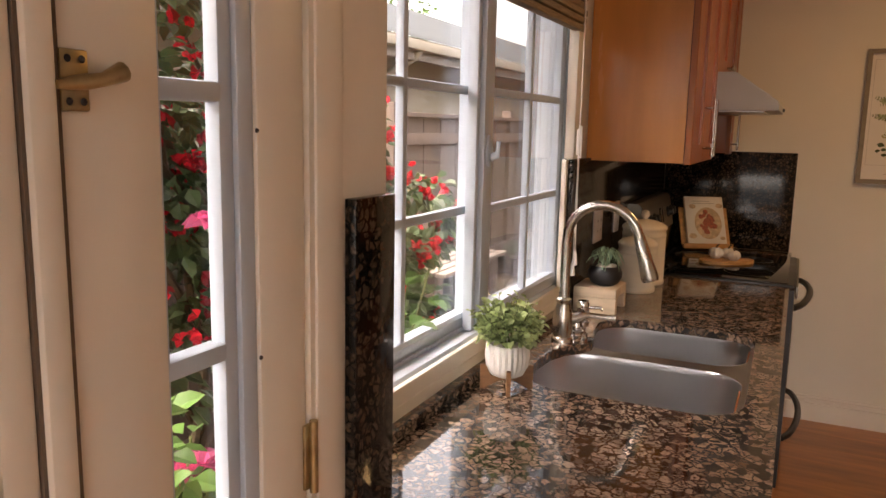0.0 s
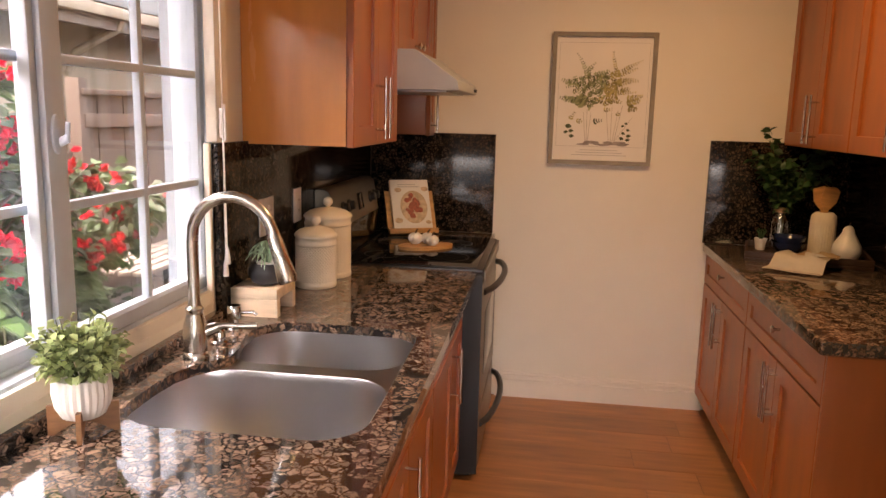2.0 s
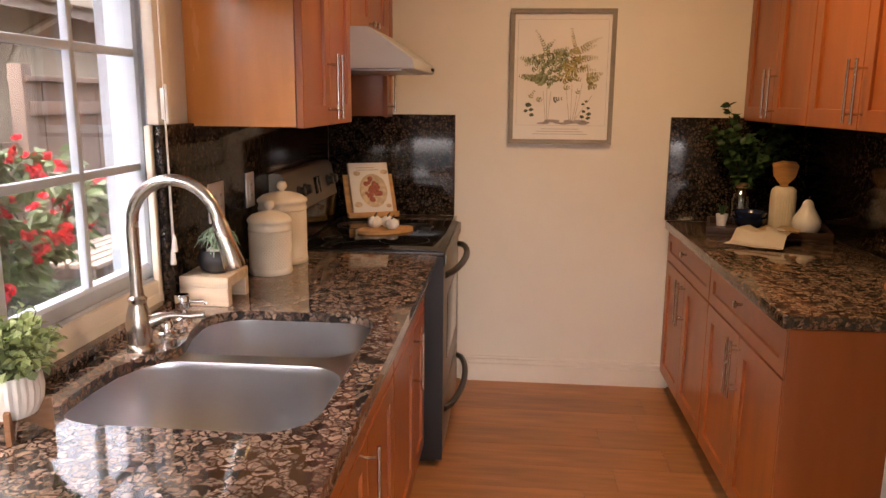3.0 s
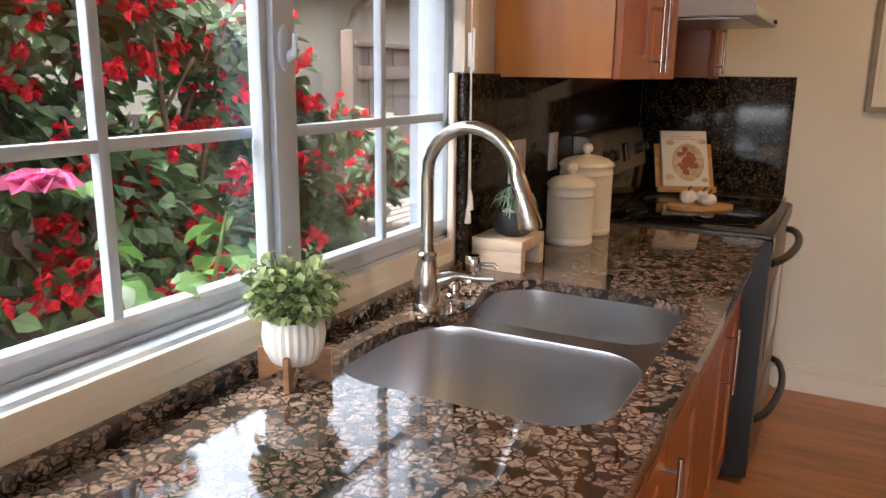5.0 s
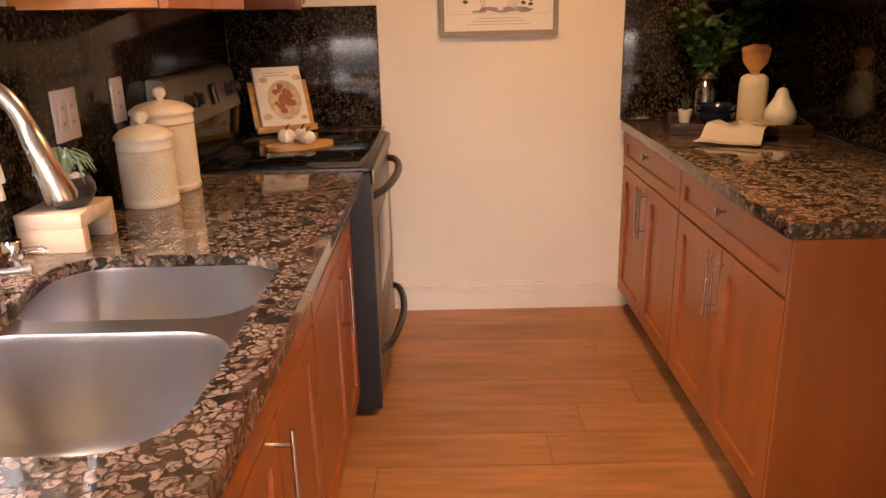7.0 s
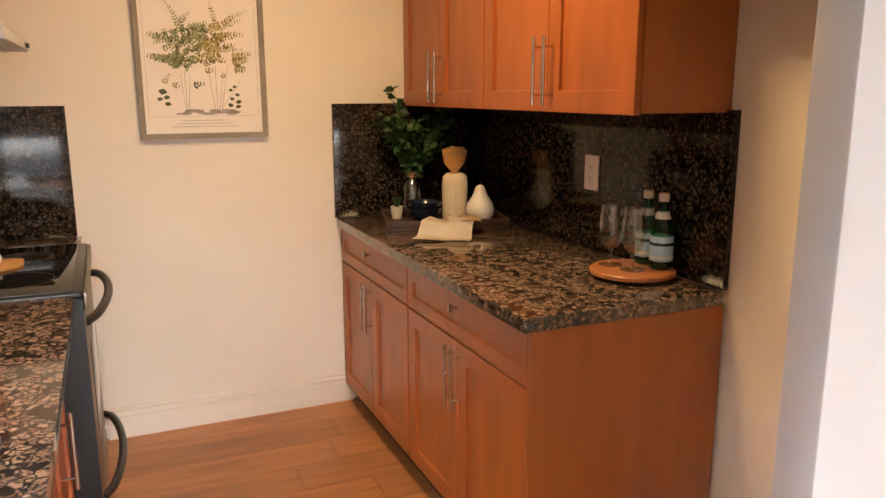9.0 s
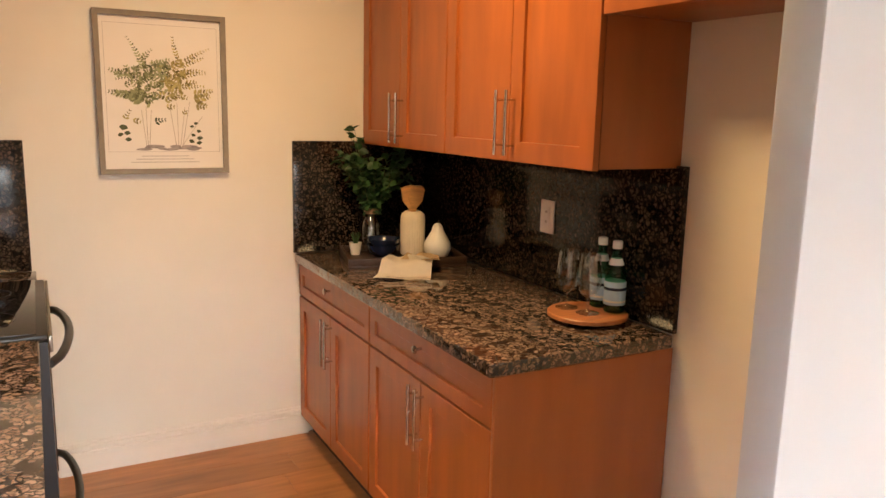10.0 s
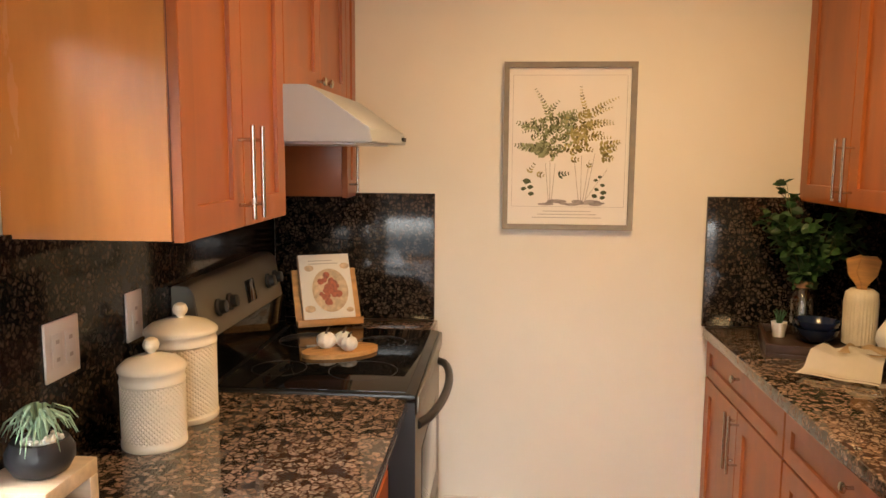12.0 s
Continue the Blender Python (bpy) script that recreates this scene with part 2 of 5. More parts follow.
SHINGLE = mat("grey_shingle", (0.22, 0.23, 0.23), 0.9, vary=0.2, scale=25, bump=0.5, random_tint=0.1)
FASCIA = mat("grey_brown_fascia", (0.22, 0.18, 0.15), 0.7, vary=0.1)
FENCE = mat("brown_fence_board", (0.115, 0.082, 0.065), 0.85, vary=0.25, scale=6, bump=0.5, stretch=(10, 10, 0.8), random_tint=0.15)
SEAM_SHADE = mat("brown_seam_shade", (0.14, 0.10, 0.07), 0.8)
SOIL = mat("dark_mulch", (0.060, 0.042, 0.030), 0.95, vary=0.5, scale=25, bump=1.0, bump_scale=60)
TERRACOTTA = mat("terracotta", (0.36, 0.14, 0.07), 0.8, vary=0.2)
WICKER = mat("black_white_wicker", (0.42, 0.42, 0.40), 0.7, vary=0.8, scale=160)
GRILL = mat("dark_metal", (0.05, 0.048, 0.045), 0.5, 0.6, vary=0.3)


# ---- mesh helpers ----
def add_box(bm, x0, x1, y0, y1, z0, z1, bevel=0.0):
    vs = [bm.verts.new(p) for p in ((x0, y0, z0), (x1, y0, z0), (x1, y1, z0), (x0, y1, z0), (x0, y0, z1), (x1, y0, z1), (x1, y1, z1), (x0, y1, z1))]
    fs = [bm.faces.new([vs[i] for i in q]) for q in ((3, 2, 1, 0), (4, 5, 6, 7), (0, 1, 5, 4), (1, 2, 6, 5), (2, 3, 7, 6), (3, 0, 4, 7))]
    if bevel:
        es = list({e for f in fs for e in f.edges})
        bmesh.ops.bevel(bm, geom=es, offset=bevel, segments=2, affect="EDGES", profile=0.5)
    return bm


def box(x0, x1, y0, y1, z0, z1, bevel=0.0):
    return add_box(bmesh.new(), x0, x1, y0, y1, z0, z1, bevel)


def boxes(*rows, bevel=0.0):
    bm = bmesh.new()
    for r in rows:
        add_box(bm, *r, bevel=bevel)
    return bm


def add_lathe(bm, prof, seg=32, cx=0.0, cy=0.0, ribs=0, depth=0.0):
    """Turn a profile of (radius, z) about the upright axis; ribs flute it."""
    rings = []
    for r, z in prof:
        ring = []
        for i in range(seg):
            a = 2 * math.pi * i / seg
            rr = r * (1 - depth * (0.5 - 0.5 * math.cos(ribs * a))) if ribs else r
            ring.append(bm.verts.new((cx + rr * math.cos(a), cy + rr * math.sin(a), z)))
        rings.append(ring)
    for a, b in zip(rings, rings[1:]):
        for i in range(seg):
            j = (i + 1) % seg
            bm.faces.new((a[i], a[j], b[j], b[i]))
    if prof[0][0] > 0.0005:
        bm.faces.new(rings[0][::-1])
    if prof[-1][0] > 0.0005:
        bm.faces.new(rings[-1])
    return bm


def lathe(prof, seg=32, cx=0.0, cy=0.0, ribs=0, depth=0.0):
    return add_lathe(bmesh.new(), prof, seg, cx, cy, ribs, depth)


def add_tube(bm, pts, radii, seg=10):
    """A round bar along a line of points."""
    pts = [Vector(p) for p in pts]
    if not isinstance(radii, (list, tuple)):
        radii = [radii] * len(pts)
    rings = []
    up = Vector((0.13, 0.31, 0.94))
    for i, p in enumerate(pts):
        d = (pts[min(i + 1, len(pts) - 1)] - pts[max(i - 1, 0)]).normalized()
        u = d.cross(up)
        if u.length < 0.05:
            u = d.cross(Vector((1, 0, 0)))
        u.normalize()
        v = d.cross(u)
        rings.append([bm.verts.new(p + radii[i] * (u * math.cos(2 * math.pi * k / seg) + v * math.sin(2 * math.pi * k / seg))) for k in range(seg)])
    for a, b in zip(rings, rings[1:]):
        for k in range(seg):
            j = (k + 1) % seg
            bm.faces.new((a[k], a[j], b[j], b[k]))
    bm.faces.new(rings[0][::-1])
    bm.faces.new(rings[-1])
    return bm


def tube(pts, radii, seg=10):
    return add_tube(bmesh.new(), pts, radii, seg)


def add_poly(bm, pts):
    return bm.faces.new([bm.verts.new(p) for p in pts])


def prism(pts, x0, x1):
    """A solid with the outline pts, of (y, z), from x0 to x1."""
    bm = bmesh.new()
    a = [bm.verts.new((x0, y, z)) for y, z in pts]
    b = [bm.verts.new((x1, y, z)) for y, z in pts]
    n = len(pts)
    bm.faces.new(a[::-1])
    bm.faces.new(b)
    for i in range(n):
        bm.faces.new((a[i], a[(i + 1) % n], b[(i + 1) % n], b[i]))
    bmesh.ops.recalc_face_normals(bm, faces=bm.faces)
    return bm


def slab(outline, z0, z1):
    """A flat solid with the outline of (x, y)."""
    bm = bmesh.new()
    a = [bm.verts.new((x, y, z0)) for x, y in outline]
    b = [bm.verts.new((x, y, z1)) for x, y in outline]
    n = len(outline)
    bm.faces.new(a[::-1])
    bm.faces.new(b)
    for i in range(n):
        bm.faces.new((a[i], a[(i + 1) % n], b[(i + 1) % n], b[i]))
    bmesh.ops.recalc_face_normals(bm, faces=bm.faces)
    return bm


def finish(name, bm, material, smooth=40):
    me = bpy.data.meshes.new(name)
    bm.normal_update()
    bm.to_mesh(me)
    bm.free()
    me.materials.append(material)
    if smooth and len(me.polygons):
        me.polygons.foreach_set("use_smooth", [True] * len(me.polygons))
        me.set_sharp_from_angle(angle=radians(smooth))
    return me


def part(name, bm, material, parent, label="", smooth=40):
    ob = new(name, finish(name, bm, material, smooth))
    ob.parent = parent
    if label:
        tagged(ob, label)
    return ob


def solid(name, bm, material, label, category, kind="", group="", smooth=40):
    return tagged(new(name, finish(name, bm, material, smooth)), label, category, group, kind)


def thing(name, m, label, category, group="", kind=""):
    ob = new(name)
    ob.empty_display_size = 0.05
    ob.matrix_world = m
    return tagged(ob, label, category, group, kind)


def leaf_mesh(bm, p, d, length, width, fold=0.25, roll=0.0):
    """One folded leaf from p along d."""
    d = Vector(d).normalized()
    side = d.cross(Vector((0, 0, 1)))
    if side.length < 0.1:
        side = Vector((1, 0, 0))
    side.normalize()
    up = side.cross(d)
    side, up = side * math.cos(roll) + up * math.sin(roll), up * math.cos(roll) - side * math.sin(roll)
    p = Vector(p)
    base, tip = bm.verts.new(p), bm.verts.new(p + d * length - up * fold * length * 0.4)
    mid = bm.verts.new(p + d * length * 0.5)
    l = bm.verts.new(p + d * length * 0.42 + side * width / 2 + up * fold * width)
    r = bm.verts.new(p + d * length * 0.42 - side * width / 2 + up * fold * width)
    l2 = bm.verts.new(p + d * length * 0.75 + side * width * 0.36 + up * fold * width * 0.6)
    r2 = bm.verts.new(p + d * length * 0.75 - side * width * 0.36 + up * fold * width * 0.6)
    bm.faces.new((base, mid, l))
    bm.faces.new((base, r, mid))
    bm.faces.new((mid, tip, l2, l))
    bm.faces.new((mid, r, r2, tip))


def rand_dir(rng, lift=0.0):
    a = rng.uniform(0, 2 * math.pi)
    z = rng.uniform(-1, 1) + lift
    return Vector((math.cos(a), math.sin(a), z)).normalized()


# ---- the setting ----
WALL_L, WALL_R, WALL_F = -0.656, 1.665, 4.130   # left, right and far wall faces
CT = 0.854                                       # counter height
BS = 1.345                                       # top of the granite backsplash
WY0, WY1, WZ0, WZ1 = 0.985, 2.365, 0.905, 2.02   # window opening

solid("wall_far", box(-0.9, 1.9, WALL_F, WALL_F + 0.12, 0, 2.4), PAINT, "cream painted plaster wall at the kitchen's end", "wall", "structure")
solid("wall_right", box(WALL_R, WALL_R + 0.12, 1.585, WALL_F, 0, 2.4), PAINT, "cream painted plaster wall behind the cabinets", "wall", "structure")
solid("wall_partition", box(0.865, 3.5, 1.522, 1.585, 0, 2.4, 0.006), COOL_LIT_WHITE, "white painted partition beside the empty fridge recess", "wall", "structure")
bm = boxes((WALL_L - 0.16, WALL_L, 0.98, WALL_F, 0, WZ0), (WALL_L - 0.16, WALL_L, WY1, WALL_F, WZ0, 2.4), (WALL_L - 0.16, WALL_L, 0.98, WY1, WZ1, 2.4))
solid("wall_window", bm, PAINT, "cream painted wall with the wide kitchen window", "wall", "structure")
bm = boxes((-0.605, -0.553, 0.786, 0.98, 0, 2.4), (-0.605, -0.553, 0.36, 0.786, 2.1, 2.4), (-0.605, -0.553, -3.0, 0.36, 0, 2.4), (-0.605, -0.553, 0.36, 0.786, 0, 0.04))
solid("wall_door", bm, TRIM, "cream painted wall beside the glazed side door", "wall", "structure")
bm = boxes((-0.8, -0.2, -3.12, -3.0, 0, 2.4), (2.0, 3.6, -3.12, -3.0, 0, 2.4), (-0.2, 2.0, -3.12, -3.0, 2.25, 2.4), (-0.2, 2.0, -3.12, -3.0, 0, 0.25))
solid("wall_back", bm, PAINT, "cream painted wall behind the dining space", "wall", "structure")
solid("wall_side", box(3.5, 3.62, -3.0, 1.522, 0, 2.4), PAINT, "cream painted wall of the dining space", "wall", "structure")
solid("ceiling", box(-0.9, 3.62, -3.12, 4.25, 2.4, 2.5), COOL_LIT_WHITE, "white painted flat ceiling", "ceiling", "structure")

# unseen eave, added to block the high sky above the window
solid("eave", box(-1.45, -0.82, -3.12, 4.25, 2.42, 2.50), COOL_LIT_WHITE, "unseen eave added to keep the upper sky off the window", "eave", "structure")

# baseboard with a stepped top
prof = [(0, 0), (0.017, 0), (0.017, 0.090), (0.009, 0.093), (0.009, 0.099), (0.014, 0.103), (0.014, 0.114), (0.005, 0.118), (0.005, 0.128), (0, 0.130)]
bm = prism([(WALL_F - 0.001 - d, z) for d, z in prof], 0.03, 1.07)
solid("baseboard", bm, TRIM, "white painted baseboard with a moulded top edge", "baseboard", "structure")
bm = slab([(WALL_R - 0.016, 1.587), (WALL_R - 0.001, 1.587), (WALL_R - 0.001, 2.478), (WALL_R - 0.016, 2.478)], 0.0, 0.125)
solid("baseboard", bm, TRIM, "white painted baseboard in the fridge recess", "baseboard", "structure")

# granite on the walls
solid("backsplash_window", box(WALL_L + 0.001, -0.636, 2.318, 4.108, CT, BS, 0.002), SHADED_GRANITE, "polished granite backsplash under the wall cabinets, darkened for shade", "backsplash", "structure")
solid("backsplash_stove", box(-0.636, -0.010, 4.110, WALL_F - 0.001, CT, BS, 0.002), SHADED_GRANITE, "polished granite backsplash behind the stove's end, darkened for shade", "backsplash", "structure")
solid("backsplash_right", box(1.645, WALL_R - 0.001, 2.477, 4.108, CT, BS, 0.002), SHADED_GRANITE, "polished granite backsplash over the serving counter, darkened for shade", "backsplash", "structure")
solid("backsplash_end", box(1.010, WALL_R - 0.001, 4.110, WALL_F - 0.001, CT, BS, 0.002), SHADED_GRANITE, "polished granite backsplash on the end wall, darkened for shade", "backsplash", "structure")
solid("backsplash_post", box(-0.5525, -0.535, 0.866, 0.978, CT, BS - 0.005, 0.002), SHADED_GRANITE, "narrow upright granite strip beside the window", "backsplash", "structure")
solid("backsplash_ledge", box(-0.700, -0.632, 0.982, 2.316, CT + 0.0005, 0.880, 0.004), GRANITE, "low granite ledge under the window", "ledge", "structure")


# ---- window ----
def frame_ring(x0, x1, y0, y1, z0, z1, w, wz=None):
    """One upright rectangular frame in the y-z plane."""
    wz = wz or w
    bm = bmesh.new()
    rings = []
    for x, ey, ez in ((x0, 0, 0), (x1 - 0.003, 0, 0), (x1, 0.003, 0.003), (x1, w - 0.008, wz - 0.008), (x1 - 0.006, w, wz), (x0, w, wz)):
        rings.append([bm.verts.new(p) for p in ((x, y0 + ey, z0 + ez), (x, y1 - ey, z0 + ez), (x, y1 - ey, z1 - ez), (x, y0 + ey, z1 - ez))])
    for a, b in zip(rings, rings[1:] + rings[:1]):
        for k in range(4):
            bm.faces.new((a[k], a[(k + 1) % 4], b[(k + 1) % 4], b[k]))
    bmesh.ops.recalc_face_normals(bm, faces=bm.faces)
    return bm


def sash(win, y0, y1, x, ym):
    z0, z1 = 0.945, 1.96
    s = part("sash", frame_ring(x - 0.018, x + 0.018, y0, y1, z0, z1, 0.040), VINYL, win, "white vinyl sliding sash", 25)
    pane = part("pane", box(x - 0.003, x + 0.003, y0 + 0.038, y1 - 0.038, z0 + 0.038, z1 - 0.038), PANE, s, "clear glass pane", smooth=0)
    pane.visible_shadow = False
    part("muntin", box(x - 0.006, x + 0.014, ym - 0.010, ym + 0.010, z0 + 0.04, z1 - 0.04, 0.004), VINYL, s)
    for z in (1.240, 1.525, 1.80):
        part("muntin", box(x - 0.005, x + 0.013, y0 + 0.04, y1 - 0.04, z - 0.010, z + 0.010, 0.004), VINYL, s)
    return s


win = thing("window_1", pose(0, 0, 0), "white vinyl sliding window with a grid of muntins", "window", kind="structure")
part("window_frame", frame_ring(-0.80, -0.672, WY0, WY1, WZ0, WZ1, 0.030, 0.040), VINYL, win, "", 25)
for r in ((-0.6715, -0.658, 0.983, WY1, 0.881, 0.940), (-0.6715, -0.640, 2.322, 2.40, BS + 0.002, 2.05), (-0.6715, -0.6545, 2.300, 2.3165, 0.882, BS)):
    part("window_casing", box(*r, 0.003), TRIM, win, "cream painted wooden casing")
near = sash(win, 1.005, 1.735, -0.737, 1.360)
far = sash(win, 1.690, 2.345, -0.699, 2.030)
part("meeting_stile", boxes((-0.716, -0.690, 1.652, 1.672, 0.946, 1.979), (-0.716, -0.678, 1.6725, 1.7305, 0.946, 1.979), bevel=0.004), VINYL, win, "white vinyl meeting stile")
latch_base = part("latch", lathe([(0.020, 0), (0.020, 0.005), (0.016, 0.008)], 20), VINYL, win, "white plastic sash latch")
latch_base.matrix_local = pose(-0.678, 1.698, 1.383, 0, 90, 0) @ Matrix.Diagonal((1.9, 0.8, 1.0, 1.0))
part("latch_lever", tube([(0.008, 0.0, 0.008), (0.004, 0.0, 0.024), (-0.012, 0.0, 0.026)], [0.005, 0.006, 0.005], 8), VINYL, latch_base)
screen = part("insect_screen", box(-0.7620, -0.7612, 1.755, 2.31, 0.96, 1.95), SCREEN, win, "fine grey insect screen", smooth=0)
screen.visible_shadow = False
part("window_track", boxes((-0.715, -0.712, 1.02, 2.33, 0.946, 0.955), (-0.755, -0.752, 1.02, 2.33, 0.946, 0.955)), VINYL, win)

blind = thing("bamboo_blind", pose(0, 0, 0), "raised woven bamboo shade at the window's head", "blind")
for i in range(12):
    part("fold", box(-0.662 + 0.002 * (i % 2), -0.632 + 0.003 * (i % 3), 1.00, 2.36, 1.735 + 0.022 * i, 1.754 + 0.022 * i, 0.004), BAMBOO, blind)
part("headrail", box(-0.655, -0.625, 1.00, 2.36, 2.0, 2.04, 0.003), PALE_WOOD, blind)
cord = thing("blind_cord", pose(-0.630, 2.335, 0), "white blind cord with two tassels against the granite", "cord")
part("cord", tube([(0, 0, 2.0), (0.002, 0, 1.6), (0, 0.002, 1.03)], 0.002, 6), PLATE, cord)
part("cord", tube([(0.006, -0.012, 2.0), (0.004, -0.006, 1.5), (0.006, -0.002, 1.06)], 0.002, 6), PLATE, cord)
for dz, dx in ((0.975, 0.0), (1.01, 0.006)):
    part("tassel", lathe([(0.002, dz + 0.05), (0.006, dz + 0.035), (0.009, dz + 0.005), (0.008, dz)], 12, dx), PLATE, cord, "ivory cord tassel")
part("cord_cleat", boxes((-0.006, 0.004, -0.006, 0.006, 1.36, 1.44), (0.004, 0.012, -0.004, 0.004, 1.35, 1.45), bevel=0.002), PLATE, cord)

# ---- glazed side door ----
door = thing("door_1", pose(0, 0, 0), "cream painted narrow glazed door, closed and latched", "door", kind="structure")
DX0, DX1 = -0.588, -0.556
for a, b, c, d in ((0.437, 0.548, 0.045, 2.09), (0.690, 0.780, 0.045, 2.09)):
    part("door_stile", box(DX0, DX1, a, b, c, d, 0.004), TRIM, door)
for c, d in ((0.045, 0.30), (1.98, 2.09)):
    part("door_rail", box(DX0, DX1, 0.5485, 0.6895, c, d, 0.003), TRIM, door)
p = part("pane", box(-0.582, -0.577, 0.540, 0.688, 0.29, 1.99), PANE, door, "clear glass pane", smooth=0)
p.visible_shadow = False
for z in (0.615, 0.900, 1.185, 1.470, 1.755):
    part("muntin", box(-0.587, -0.560, 0.5485, 0.6385, z - 0.011, z + 0.011, 0.005), VINYL, door)
part("glazing_bead", boxes((-0.587, -0.560, 0.5485, 0.553, 0.30, 1.98), (-0.587, -0.566, 0.640, 0.662, 0.30, 1.98), (-0.587, -0.560, 0.6625, 0.6893, 0.30, 1.98), bevel=0.003), VINYL, door)
part("astragal", boxes((-0.575, -0.545, 0.403, 0.4300, 0.045, 2.09), (-0.570, -0.553, 0.364, 0.3985, 0.045, 2.09), bevel=0.005), TRIM, door)
# thin brown strips paint the dark shade of the door's two seams
for y in (0.4303, 0.3988):
    part("seam_strip", box(-0.570, -0.552, y, y + (0.0064 if y > 0.42 else 0.0040), 0.045, 2.09), SEAM_SHADE, door, "brown strip that paints the seam's shade")
part("hinge", boxes((-0.556, -0.551, 0.770, 0.796, 0.96, 1.05), bevel=0.001), BRASS, door, "aged brass butt hinge")
part("hinge_pin", tube([(-0.547, 0.783, 0.955), (-0.547, 0.783, 1.055)], 0.006, 10), BRASS, door)
latch = part("latch_plate", boxes((-0.556, -0.550, 0.436, 0.464, 1.445, 1.496), bevel=0.002), BRASS, door, "aged brass latch plate with four screws")
part("lever", tube([(-0.545, 0.428, 1.466), (-0.540, 0.450, 1.469), (-0.538, 0.468, 1.472), (-0.538, 0.489, 1.480)], [0.004, 0.007, 0.006, 0.009], 10), BRASS, latch)
for yy in (0.443, 0.457):
    for zz in (1.453, 1.488):
        part("screw", lathe([(0.0035, 0), (0.002, 0.002)], 8), DARK_GAP, latch).matrix_local = pose(-0.5495, yy, zz, 0, 90, 0)
for z in (1.43, 1.165):
    part("screw", lathe([(0.003, 0), (0.002, 0.002)], 8), DARK_GAP, door).matrix_local = pose(-0.5558, 0.689, z, 0, 90, 0)
part("door_jamb", boxes((-0.60, -0.549, 0.797, 0.860, 0.04, 2.12), bevel=0.004), TRIM, door)


# ---- cabinets ----
def bar_handle(parent, x, z0, z1, stand=0.032):
    h = part("handle", tube([(x, -0.022 - stand, z0), (x, -0.022 - stand, z1)], 0.0055, 10), NICKEL, parent, "brushed nickel bar handle")
    for z in (z0 + 0.03, z1 - 0.03):
        part("post", tube([(x, -0.020, z), (x, -0.022 - stand, z)], 0.004, 8), NICKEL, h)


def knob(parent, x, z):
    bm = lathe([(0.005, 0), (0.005, 0.016), (0.013, 0.022), (0.013, 0.028), (0.008, 0.031)], 16)
    part("knob", bm, NICKEL, parent, "brushed nickel knob").matrix_local = pose(x, -0.021, z, 90, 0, 0)


def shaker(name, parent, x0, x1, z0, z1, rail=0.058):
    """A framed door or drawer front with a sunk panel, 2 cm thick."""
    bm = bmesh.new()
    rings = []
    for e, y in ((0, -0.001), (0, -0.0195), (0.0015, -0.021), (rail - 0.001, -0.021), (rail, -0.0200), (rail + 0.001, -0.0115)):
        rings.append([bm.verts.new(p) for p in ((x0 + e, y, z0 + e), (x1 - e, y, z0 + e), (x1 - e, y, z1 - e), (x0 + e, y, z1 - e))])
    for a, b in zip(rings, rings[1:]):
        for k in range(4):
            bm.faces.new((a[k], a[(k + 1) % 4], b[(k + 1) % 4], b[k]))
    bm.faces.new(rings[0][::-1])
    bm.faces.new(rings[-1])
    bmesh.ops.recalc_face_normals(bm, faces=bm.faces)
    return part(name, bm, CABINET, parent, "", 25)


def base_cabinet(m, w, depth, fronts, label, top=CT - 0.042):
    """fronts: rows of (kind, x0, x1, z0, z1, handle x or None)."""
    cab = thing("base_cabinet", m, label, "cabinet", "base cabinets")
    part("body", box(0.001, w - 0.001, 0, depth, 0.085, top, 0.001), CABINET_SIDE, cab)
    if top < 0.7:
        part("face_frame", box(0.001, w - 0.001, 0, 0.02, top + 0.001, CT - 0.042), CABINET_SIDE, cab)
    part("toe_kick", box(0.004, w - 0.004, 0.035, depth, 0.0, 0.085), DARK_GAP, cab, "dark recessed toe kick")
    # thin dark sheet paints the shade in the gaps between fronts
    part("gap_shade", box(0.003, w - 0.003, -0.0009, -0.0002, 0.088, CT - 0.044), DARK_GAP, cab, "dark sheet for the shade behind the fronts")
    for kind, x0, x1, z0, z1, hx in fronts:
        f = shaker("drawer" if kind == "drawer" else "door", cab, x0, x1, z0, z1, 0.045 if kind == "drawer" else 0.058)
        if kind == "drawer" and hx is not None:
            knob(f, hx, z0 + (z1 - z0) * 0.72)
        elif hx is not None:
            bar_handle(f, hx, z1 - 0.207, z1 - 0.009)
    return cab


def wall_cabinet(m, w, depth, z0, z1, doors, label):
    cab = thing("wall_cabinet", m, label, "cabinet", "wall cabinets")
    part("body", box(0.001, w - 0.001, 0, depth, z0, z1, 0.001), CABINET_SIDE, cab)
    # thin dark sheet paints the shade in the gaps between doors
    part("gap_shade", box(0.003, w - 0.003, -0.0009, -0.0002, z0 + 0.002, z1 - 0.002), DARK_GAP, cab, "dark sheet for the shade behind the doors")
    for x0, x1, hx, pull in doors:
        d = shaker("door", cab, x0, x1, z0 - 0.004, z1 - 0.005, 0.062)
        if pull == "bar":
            bar_handle(d, hx, z0 + 0.015, z0 + 0.215)
        elif pull == "knob":
            knob(d, hx, z0 + 0.035)
    return cab


def left_at(y):
    return pose(-0.066, y, 0, 0, 0, 90)


def right_at(y):
    return pose(1.056, y, 0, 0, 0, -90)


# window run: end filler, sink base, single-door unit
base_cabinet(left_at(0.985), 0.45, 0.58, [("drawer", 0.004, 0.446, 0.665, 0.805, None), ("door", 0.004, 0.446, 0.095, 0.656, 0.06)], "cherry base cabinet with a shaker door under the window")
